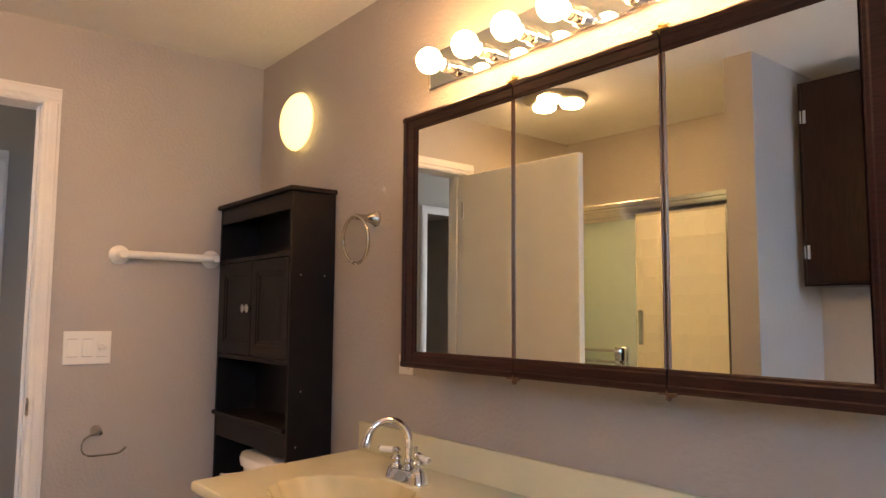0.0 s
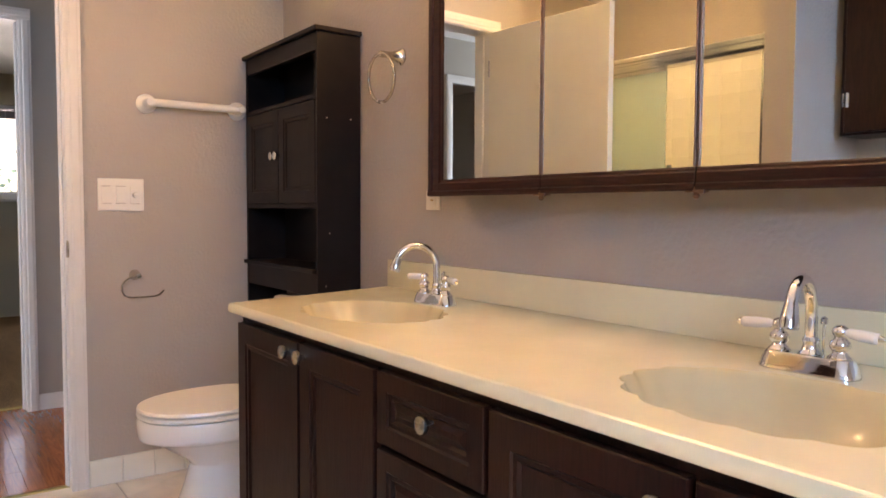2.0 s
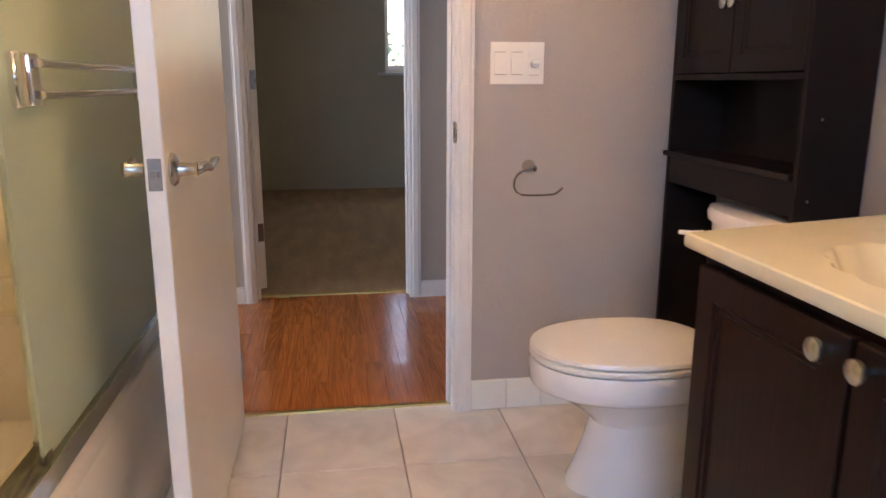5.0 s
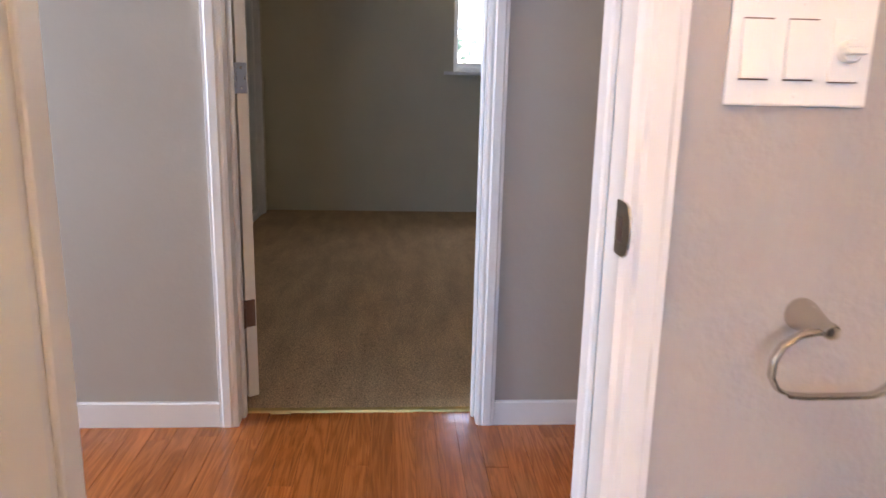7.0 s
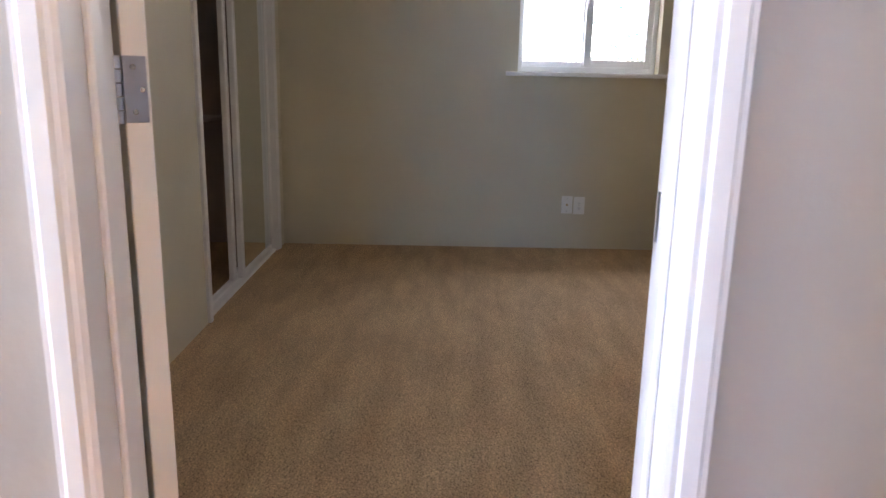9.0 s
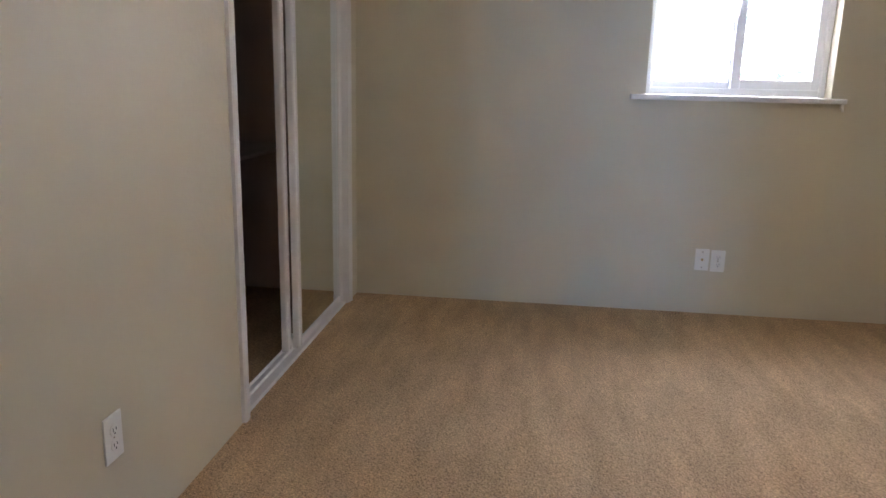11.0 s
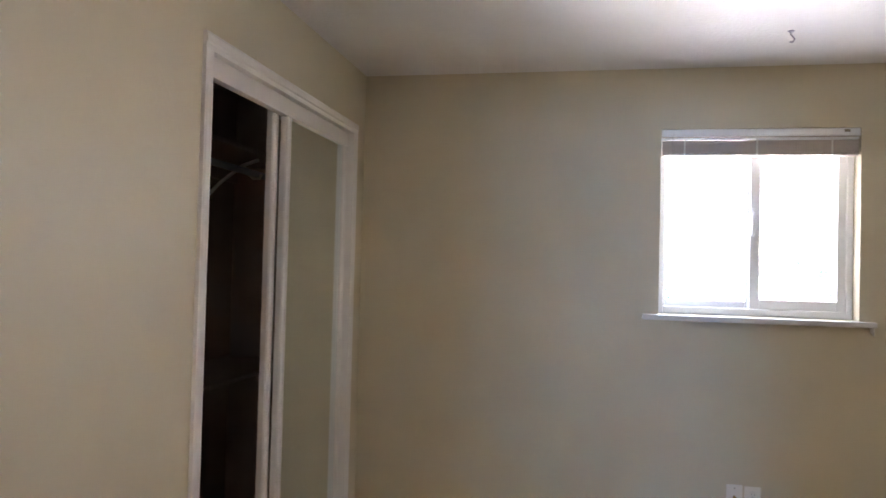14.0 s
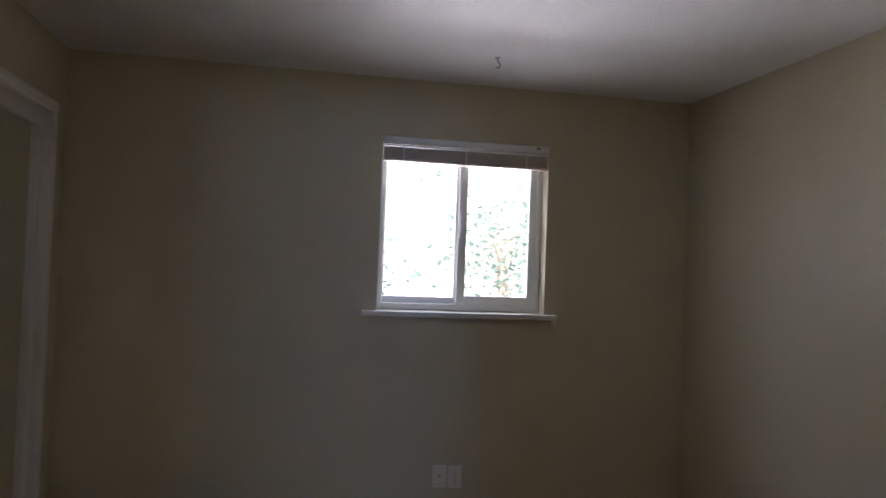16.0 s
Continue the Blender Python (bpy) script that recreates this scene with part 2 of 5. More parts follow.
# brown-grey puts the backlit darkening of the white blind into its colour
BACKLIT_BLIND = material("backlit_blind_slat", (0.52, 0.44, 0.38), 0.45, vary=0.03, scale=12)
SILICONE = material("old_sealant", (0.10, 0.09, 0.075), 0.6, vary=0.3, scale=30)
HALOGEN_PAN = material("lamp_pan", (0.30, 0.28, 0.26), 0.3, 0.8, vary=0.05)
STEEL = material("hinge_steel", (0.40, 0.41, 0.45), 0.32, 1.0, vary=0.06, scale=30)
BRONZE = material("hinge_bronze", (0.20, 0.12, 0.085), 0.4, 0.8, vary=0.1, scale=30)
TILE_BED = material("tile_bed", (0.80, 0.79, 0.69), 0.7, vary=0.08, scale=20)

# ---- building blocks ----
ORIGIN = {}


def part(name, bm, mat, parent=None, label="", smooth=False, outward=True):
    """Links a bmesh, built in world metres, as one mesh object under a thing or a part."""
    at = ORIGIN.get(parent, Vector())
    bmesh.ops.translate(bm, verts=bm.verts, vec=-at)
    if outward:
        bmesh.ops.recalc_face_normals(bm, faces=bm.faces)
    me = bpy.data.meshes.new(name)
    bm.to_mesh(me)
    bm.free()
    me.materials.append(mat)
    for p in me.polygons:
        p.use_smooth = smooth
    if smooth:
        me.set_sharp_from_angle(angle=radians(38))
    ob = new(name, me)
    if parent is not None:
        ob.parent = parent
        ORIGIN[ob] = at
    if label:
        tagged(ob, label)
    return ob


def thing(name, x, y, z, label, category, group=""):
    ob = new(name)
    ob.location = (x, y, z)
    ORIGIN[ob] = Vector((x, y, z))
    return tagged(ob, label, category, group)


def structure(name, bm, mat, label, category="", smooth=False):
    return tagged(part(name, bm, mat, None, "", smooth), label, category or name.split("_")[0], kind="structure")


def box(x0, x1, y0, y1, z0, z1, bevel=0.0, bm=None, seg=1):
    own = bmesh.new()
    bmesh.ops.create_cube(own, size=1)
    for v in own.verts:
        v.co = Vector(((x0 + x1) / 2 + v.co.x * abs(x1 - x0), (y0 + y1) / 2 + v.co.y * abs(y1 - y0), (z0 + z1) / 2 + v.co.z * abs(z1 - z0)))
    if bevel:
        bmesh.ops.bevel(own, geom=own.edges[:], offset=bevel, segments=seg, affect="EDGES", profile=0.6)
    return merge(bm, own)


def merge(bm, own):
    if bm is None:
        return own
    me = bpy.data.meshes.new("tmp")
    own.to_mesh(me)
    own.free()
    bm.from_mesh(me)
    bpy.data.meshes.remove(me)
    return bm


def lathe(profile, m, seg=24, bm=None):
    """A turned shape: profile of (radius, height) about z, laid at the pose m."""
    own = bmesh.new()
    rings = []
    for r, h in profile:
        if r < 1e-5:
            rings.append([own.verts.new((0, 0, h))])
        else:
            rings.append([own.verts.new((r * math.cos(2 * math.pi * i / seg), r * math.sin(2 * math.pi * i / seg), h)) for i in range(seg)])
    for a, b in zip(rings, rings[1:]):
        for i in range(seg):
            j = (i + 1) % seg
            vs = [a[i % len(a)], a[j % len(a)], b[j % len(b)], b[i % len(b)]]
            vs = list(dict.fromkeys(vs))
            if len(vs) > 2:
                own.faces.new(vs)
    for ring in (rings[0], rings[-1]):
        if len(ring) > 2:
            own.faces.new(ring)
    bmesh.ops.transform(own, matrix=m, verts=own.verts)
    return merge(bm, own)


def tube(points, radius, seg=10, bm=None, closed=False):
    """A round bar along a line of points; radius may be a list."""
    own = bmesh.new()
    pts = [Vector(p) for p in points]
    n = len(pts)
    radii = radius if isinstance(radius, (list, tuple)) else [radius] * n
    rings, side = [], None
    for i, p in enumerate(pts):
        a = pts[(i - 1) % n] if closed or i else p
        b = pts[(i + 1) % n] if closed or i < n - 1 else p
        d = (b - a).normalized()
        if side is None:
            side = d.orthogonal().normalized()
        side = (side - d * side.dot(d)).normalized()
        up = d.cross(side)
        rings.append([own.verts.new(p + (side * math.cos(2 * math.pi * k / seg) + up * math.sin(2 * math.pi * k / seg)) * radii[i]) for k in range(seg)])
    pairs = list(zip(rings, rings[1:])) + ([(rings[-1], rings[0])] if closed else [])
    for a, b in pairs:
        for k in range(seg):
            own.faces.new((a[k], a[(k + 1) % seg], b[(k + 1) % seg], b[k]))
    if not closed:
        own.faces.new(rings[0])
        own.faces.new(rings[-1])
    return merge(bm, own)


def extrude_profile(pts, axis, a0, a1, bm=None):
    """A closed outline in the two other axes, drawn out along one axis from a0 to a1."""
    own = bmesh.new()
    loops = []
    for a in (a0, a1):
        loop = []
        for u, v in pts:
            co = [u, v]
            co.insert(axis, a)
            loop.append(own.verts.new(co))
        loops.append(loop)
    n = len(pts)
    for i in range(n):
        own.faces.new((loops[0][i], loops[0][(i + 1) % n], loops[1][(i + 1) % n], loops[1][i]))
    own.faces.new(loops[0])
    own.faces.new(loops[1][::-1])
    return merge(bm, own)


def wall_with_holes(name, axis, at0, at1, u0, u1, z0, z1, holes, mat, label):
    """A wall of real thickness from at0 to at1 on an axis, with openings (u0, u1, z0, z1) cut through."""
    bm = bmesh.new()
    us = sorted({u0, u1, *[h[0] for h in holes], *[h[1] for h in holes]})
    zs = sorted({z0, z1, *[h[2] for h in holes], *[h[3] for h in holes]})
    for ua, ub in zip(us, us[1:]):
        for za, zb in zip(zs, zs[1:]):
            mid = ((ua + ub) / 2, (za + zb) / 2)
            inside = any(h[0] < mid[0] < h[1] and h[2] < mid[1] < h[3] for h in holes)
            if inside:
                continue
            if axis == 0:
                box(at0, at1, ua, ub, za, zb, bm=bm)
            else:
                box(ua, ub, at0, at1, za, zb, bm=bm)
    bmesh.ops.remove_doubles(bm, verts=bm.verts, dist=1e-5)
    bm.verts.index_update()
    seen = {}
    for f in bm.faces:
        seen.setdefault(tuple(sorted(v.index for v in f.verts)), []).append(f)
    bmesh.ops.delete(bm, geom=[f for fs in seen.values() if len(fs) > 1 for f in fs], context="FACES")
    return structure(name, bm, mat, label, "wall")

# ---- plan ----
XW, YD, HB, HR = 1.37, 2.775, 2.36, 2.38        # vanity wall, bathroom door wall, ceiling heights
Y1, Y2, Y3, Y4 = 2.89, 4.12, 4.235, 8.03        # hall side of that wall, hall's far wall, bedroom side, window wall
XL, XR = -0.84, 2.42                            # bedroom's closet wall and opposite wall
XT, XP, XA = -1.11, -0.35, -0.92                # tub's back wall, pillar's face, alcove's back wall

wall_with_holes("wall_vanity", 0, XW, XW + 0.12, -1.6, YD, 0, HB, [], BATH_PAINT, "gray-beige textured painted bathroom wall behind the vanity")
wall_with_holes("wall_bath_door", 1, YD, Y1, XT, XW + 0.12, 0, HR, [(-0.22, 0.52, -1, 2.06)], BATH_PAINT, "gray-beige textured bathroom wall with a doorway")
wall_with_holes("wall_tub_back", 0, XT - 0.12, XT, 1.230, YD, 0, HB, [], BATH_PAINT, "gray-beige painted wall behind the bathtub")
wall_with_holes("wall_tub_end", 1, 1.230, 1.355, XT, XP, 0, HB, [], BATH_PAINT, "gray-beige textured stub wall at the end of the bathtub")
wall_with_holes("wall_alcove", 0, XA - 0.12, XA, -1.6, 1.230, 0, HB, [], BATH_PAINT, "gray-beige painted wall behind the wall cabinet")
wall_with_holes("wall_bath_back", 1, -1.72, -1.6, XA - 0.12, XW + 0.12, 0, HB, [(-0.90, 0.00, 1.45, 2.15)], BATH_PAINT, "gray-beige painted bathroom wall with a window")
structure("ceiling_bath", box(XT - 0.12, XW + 0.12, -1.72, YD, HB, HB + 0.1), CEILING_PAINT, "off-white textured bathroom ceiling", "ceiling")

wall_with_holes("wall_hall_far", 1, Y2, Y3, -3.2, XR + 0.12, 0, HR, [(-0.278, 0.52, -1, 2.06), (-1.80, -1.02, -1, 2.06)], HALL_PAINT, "greige painted hall wall with two doorways")
wall_with_holes("wall_hall_left", 0, -3.32, -3.2, Y1 - 0.1, Y3, 0, HR, [(3.15, 3.85, 0.9, 2.0)], HALL_PAINT, "greige painted wall at the end of the hall")
wall_with_holes("wall_hall_right", 0, 1.62, 1.74, Y1, Y2, 0, HR, [], HALL_PAINT, "greige painted wall closing the hall")
wall_with_holes("wall_hall_near", 1, YD, Y1, -3.2, XT, 0, HR, [], HALL_PAINT, "greige painted hall wall")
structure("hall_wall_skin", box(XT, -0.29, Y1, Y1 + 0.004, 0, HR, bm=box(0.59, 1.62, Y1, Y1 + 0.004, 0, HR)), HALL_PAINT, "greige painted hall side of the bathroom wall", "wall")
structure("ceiling_hall", box(-3.32, 1.74, YD + 0.004, Y2, HR, HR + 0.1), CEILING_PAINT, "off-white hall ceiling", "ceiling")

wall_with_holes("wall_closet", 0, XL - 0.11, XL, Y3, Y4, 0, HR, [(6.398, 7.834, -1, 2.047)], ROOM_PAINT, "beige painted bedroom wall with a closet opening")
wall_with_holes("wall_window", 1, Y4, Y4 + 0.17, -1.70, XR + 0.12, 0, HR, [(0.688, 1.594, 1.166, 2.080)], ROOM_PAINT, "beige painted bedroom wall with a window")
wall_with_holes("wall_bedroom_right", 0, XR, XR + 0.12, Y3, Y4, 0, HR, [], ROOM_PAINT, "beige painted bedroom wall")
structure("bedroom_wall_skin", box(XL, -0.34, Y3, Y3 + 0.004, 0, HR, bm=box(0.58, XR, Y3, Y3 + 0.004, 0, HR)), ROOM_PAINT, "beige painted bedroom side of the hall wall", "wall")
structure("ceiling_bedroom", box(-1.70, XR + 0.12, Y3 - 0.115, Y4 + 0.17, HR + 0.001, HR + 0.1), CEILING_PAINT, "off-white textured bedroom ceiling", "ceiling")
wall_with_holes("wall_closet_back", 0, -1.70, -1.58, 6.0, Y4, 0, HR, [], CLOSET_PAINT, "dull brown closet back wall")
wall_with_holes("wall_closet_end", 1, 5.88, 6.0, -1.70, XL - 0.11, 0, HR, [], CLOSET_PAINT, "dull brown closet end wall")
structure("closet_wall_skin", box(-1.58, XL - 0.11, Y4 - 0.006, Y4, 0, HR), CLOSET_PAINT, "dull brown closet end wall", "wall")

# floors
structure("floor_bath", box(XT - 0.12, XW + 0.12, -1.72, 2.835, -0.12, -0.006), GROUT, "bathroom floor of pale square tiles with narrow joints", "floor")
structure("floor_hall", box(-3.32, 1.74, 2.835, 4.218, -0.12, -0.008), OAK, "hall floor of orange-brown oak strips", "floor")


def carpet():
    """A pile that swells softly, with the lanes that a vacuum cleaner leaves."""
    bm = bmesh.new()
    nx, ny = 110, 110
    x0, x1, y0, y1 = -1.58, XR, 4.222, Y4
    grid = [[bm.verts.new((x0 + (x1 - x0) * i / nx, y0 + (y1 - y0) * j / ny, 0.007 + 0.001 * noise.noise(Vector((i * 0.9, j * 0.9, 0))))) for j in range(ny + 1)] for i in range(nx + 1)]
    for i in range(nx):
        for j in range(ny):
            bm.faces.new((grid[i][j], grid[i + 1][j], grid[i + 1][j + 1], grid[i][j + 1]))
    box(x0, x1, y0, y1, -0.12, -0.002, bm=bm)
    return structure("floor_bedroom", bm, CARPET, "brown cut-pile carpet with vacuum marks", "carpet", True)


floor_bedroom = carpet()


def casing(name, axis, face, out, u0, u1, top, label, width=0.058, legs=(True, True), foot=0.0):
    """Moulded trim round an opening from u0 to u1; out is the side, +1 or -1, to which it stands proud of the face."""
    prof = [(0, 0), (0, 0.010), (0.008, 0.013), (0.016, 0.013), (0.022, 0.017), (0.044, 0.017), (0.050, 0.014), (width - 0.0008, 0.014), (width, 0.0130), (width, 0)]
    bm = bmesh.new()

    def leg(inner, sign):
        pts = []
        for u, d in prof:
            a, b = inner + sign * u, face + out * d
            pts.append((a, b) if axis == 1 else (b, a))
        extrude_profile(pts, 2, foot, top + 0.0005, bm)

    if legs[0]:
        leg(u0, -1)
    if legs[1]:
        leg(u1, 1)
    head = [((face + out * d, top + u)) for u, d in prof]
    extrude_profile(head, 1 if axis == 0 else 0, u0 - width, u1 + width, bm)
    return structure(name, bm, TRIM, label, "trim")


def jamb(name, axis, a0, a1, u0, u1, top, label, thick=0.02, stop=None):
    """The lining of a doorway, with its stop."""
    bm = bmesh.new()
    for u, s in ((u0, -1), (u1, 1)):
        lo, hi = sorted((u, u + s * thick))
        args = (a0, a1, lo, hi) if axis == 0 else (lo, hi, a0, a1)
        box(*args, 0, top + thick, 0.0015, bm)
        if stop is not None:
            lo, hi = sorted((u, u - s * 0.011))
            args = (stop, stop + 0.035, lo, hi) if axis == 0 else (lo, hi, stop, stop + 0.035)
            box(*args, 0, top, 0.003, bm)
    args = (a0, a1, u0, u1) if axis == 0 else (u0, u1, a0, a1)
    box(*args, top, top + thick, 0.0015, bm)
    return structure(name, bm, TRIM, label, "trim")


BX0, BX1 = -0.20, 0.50          # bathroom doorway
casing("trim_bath_door", 1, YD, -1, BX0, BX1, 2.045, "white moulded casing round the bathroom doorway")
casing("trim_bath_door_hall", 1, Y1 + 0.004, 1, BX0, BX1, 2.045, "white moulded casing on the hall side of the bathroom doorway")
jamb("jamb_bath_door", 1, YD - 0.002, Y1 + 0.006, BX0, BX1, 2.04, "white painted door jamb", stop=2.825)
RX0, RX1 = -0.258, 0.50        # bedroom doorway
casing("trim_bedroom_door", 1, Y2, -1, RX0, RX1, 2.045, "white moulded casing round the bedroom doorway")
casing("trim_bedroom_door_inside", 1, Y3 + 0.004, 1, RX0, RX1, 2.045, "white moulded casing inside the bedroom")
jamb("jamb_bedroom_door", 1, Y2 - 0.002, Y3 + 0.006, RX0, RX1, 2.04, "white painted door jamb", stop=4.165)
casing("trim_hall_door", 1, Y2, -1, -1.78, -1.04, 2.045, "white moulded casing round an open hall doorway")
casing("trim_closet", 0, XL, 1, 6.410, 7.822, 2.034, "white moulded casing round the closet opening", width=0.053, foot=0.012)
jamb("jamb_closet", 0, XL - 0.11, XL + 0.001, 6.410, 7.822, 2.034, "white painted closet jamb", thick=0.012)
side_room = box(-1.90, -1.01, 5.20, 5.25, -0.12, 2.2)
for x in (-1.90, -1.04):
    box(x, x + 0.03, Y3, 5.20, -0.12, 2.2, bm=side_room)
box(-1.87, -1.04, Y3, 5.20, 2.15, 2.2, bm=side_room)
structure("wall_side_room", side_room, HALL_PAINT, "dim painted walls of a side room off the hall", "wall")
structure("floor_side_room", box(-1.87, -1.04, Y3, 5.20, -0.12, 0.014), CARPET, "brown carpet in the dim side room", "floor")


def baseboard(name, x0, x1, y0, y1, h, label, mat=TRIM):
    """A plain board along x or y with an eased upper edge."""
    bm = box(x0, x1, y0, y1, 0.0, h)
    top = [e for e in bm.edges if all(v.co.z > h - 1e-4 for v in e.verts)]
    bmesh.ops.bevel(bm, geom=top, offset=0.006, segments=2, affect="EDGES")
    return structure(name, bm, mat, label, "baseboard")


baseboard("baseboard_hall", -0.96, -0.317, Y2 - 0.013, Y2, 0.085, "white hall baseboard")
baseboard("baseboard_hall_side", 0.559, 1.62, Y2 - 0.013, Y2, 0.085, "white hall baseboard")
structure("baseboard_bath", box(0.559, XW - 0.008, YD - 0.004, YD, 0.0, 0.104), TILE_BED, "off-white tile skirting in the bathroom", "baseboard")
structure("baseboard_bath_side", box(XW - 0.004, XW, 1.90, YD - 0.004, 0.0, 0.104), TILE_BED, "off-white tile skirting in the bathroom", "baseboard")
structure("threshold_bath", extrude_profile([(2.822, -0.004), (2.826, 0.006), (2.842, 0.007), (2.848, -0.004)], 0, BX0, BX1), BRASS, "worn brass threshold strip at the bathroom door", "threshold")
structure("threshold_bedroom", extrude_profile([(4.204, -0.004), (4.208, 0.007), (4.222, 0.011), (4.232, 0.004), (4.232, -0.004)], 0, RX0, RX1), BRASS, "golden brass carpet strip at the bedroom door", "threshold")

# outdoors
structure("ground", box(-400, 400, -400, 400, -0.6, -0.35), CONCRETE, "pale sunlit concrete ground outside", "ground")

# ---- bathroom: vanity ----
def panelled(x, y0, y1, z0, z1, thick=0.02, rail=0.045, raised=False):
    """A front that faces -x, with a frame, a bead and a sunk panel."""
    bm = box(x, x + thick, y0, y1, z0, z1, 0.002)
    bm.faces.ensure_lookup_table()
    f = min((f for f in bm.faces), key=lambda f: (round(f.calc_center_median().x, 4), -f.calc_area()))
    for thickness, depth in ((rail, 0.0), (0.004, -0.004), (0.008, 0.0), (0.006, -0.005), (0.012, 0.0 if not raised else 0.004)):
        bmesh.ops.inset_individual(bm, faces=[f], thickness=thickness, depth=depth, use_even_offset=True)
    return bm


def knob(x, y, z, parent, r=0.017, mat=NICKEL):
    m = pose(x, y, z, 0, -90, 0)
    return part("knob", lathe([(0.007, 0), (0.006, 0.008), (0.007, 0.013), (r * 0.9, 0.017), (r, 0.022), (r * 0.93, 0.027), (r * 0.5, 0.030), (0, 0.031)], m, 18), mat, parent, "round brushed nickel knob", True)


VX = 0.775
vanity = thing("vanity_cabinet", 1.07, 0.85, 0.0, "dark espresso wood double vanity with doors and drawers", "vanity")
part("body", box(VX + 0.022, XW - 0.002, -0.110, 1.702, 0.112, 0.640), ESPRESSO, vanity)
part("face_frame", box(VX + 0.001, VX + 0.022, -0.13, 1.722, 0.112, 0.787, 0.002), ESPRESSO, vanity)
for y in (-0.13, 1.702):
    part("side_panel", box(VX + 0.022, XW - 0.002, y, y + 0.020, 0.112, 0.787, 0.001), ESPRESSO, vanity)
part("toe_kick", box(VX + 0.07, XW - 0.002, -0.125, 1.717, 0.0, 0.112), ESPRESSO, vanity)
for y0, y1, ky in ((1.322, 1.706, 1.358), (0.974, 1.312, 1.280), (0.258, 0.622, 0.289), (-0.114, 0.248, 0.216)):
    d = part("door", panelled(VX - 0.019, y0, y1, 0.124, 0.762, rail=0.05), ESPRESSO, vanity)
    knob(VX - 0.019, ky, 0.736 if ky > 1 else 0.722, d)
for z0, z1 in ((0.620, 0.762), (0.398, 0.608), (0.124, 0.386)):
    d = part("drawer", panelled(VX - 0.019, 0.634, 0.962, z0, z1, rail=0.034, raised=True), ESPRESSO, vanity)
    knob(VX - 0.019, 0.774, (z0 + z1) / 2 + (0.012 if z0 > 0.6 else 0), d)

TOP = 0.812


def shell(t, rx, ry, n, depth=0.055):
    """The rim of a shell-shaped bowl: an ellipse whose edge swells between the ribs."""
    s = 1 + depth * (abs(math.cos(n * t / 2)) - 0.5)
    return rx * math.cos(t) * s, ry * math.sin(t) * s


def worktop():
    """A cast top with two bowls that are part of it."""
    bm = bmesh.new()
    x0, x1, ya, yb = 0.742, XW - 0.001, -0.15, 1.742
    spans = []
    for cy in (0.292, 1.385):
        spans.append((cy - 0.27, cy + 0.27, cy))
    edges = [ya, spans[0][0], spans[0][1], spans[1][0], spans[1][1], yb]
    for a, b in ((edges[0], edges[1]), (edges[2], edges[3]), (edges[4], edges[5])):
        vs = [bm.verts.new((x, y, TOP)) for x, y in ((x0 + 0.008, a), (x1, a), (x1, b + (0.145 if b == yb else 0)), (x0 + 0.008, b))]
        bm.faces.new(vs)
    for ya2, yb2, cy in spans:
        cx, n = 0.998, 96
        corners = [math.atan2(y - cy, x - cx) for x in (x0 + 0.008, x1) for y in (ya2, yb2)]
        angles = sorted({round(-math.pi + 2 * math.pi * i / n, 6) for i in range(n)} | {round(c, 6) for c in corners})
        rings = []
        outer = []
        for t in angles:
            c, s = math.cos(t), math.sin(t)
            k = min((x1 - cx) / c if c > 1e-9 else 1e9, (x0 + 0.008 - cx) / c if c < -1e-9 else 1e9, (yb2 - cy) / s if s > 1e-9 else 1e9, (ya2 - cy) / s if s < -1e-9 else 1e9)
            outer.append(bm.verts.new((cx + k * c, cy + k * s, TOP)))
        rings.append(outer)
        rim = []
        for t in angles:
            ex, ey = shell(t, 0.170, 0.228, 16)
            rim.append(bm.verts.new((cx + ex, cy + ey, TOP)))
        rings.append(rim)
        for a, b in zip(rings, rings[1:]):
            for i in range(len(angles)):
                j = (i + 1) % len(angles)
                bm.faces.new((a[i], a[j], b[j], b[i]))
    bmesh.ops.remove_doubles(bm, verts=bm.verts, dist=0.0002)
    for f in bm.faces:
        f.normal_update()
        if f.normal.z < 0:
            f.normal_flip()
    prof = [(x0 + 0.008, TOP), (x0 + 0.003, TOP - 0.002), (x0, TOP - 0.008), (x0, TOP - 0.020), (x0 + 0.004, TOP - 0.026), (x0 + 0.030, TOP - 0.026), (x0 + 0.030, TOP - 0.022), (x0 + 0.012, TOP - 0.020)]
    edge = extrude_profile(prof, 1, ya, yb)
    end = bmesh.new()
    side = [end.verts.new(c) for c in ((x0 + 0.004, yb + 0.0002, TOP - 0.001), (x1, yb + 0.1452, TOP - 0.001), (x1, yb + 0.1452, TOP - 0.026), (x0 + 0.004, yb + 0.0002, TOP - 0.026))]
    end.faces.new(side)
    return bm, edge, end


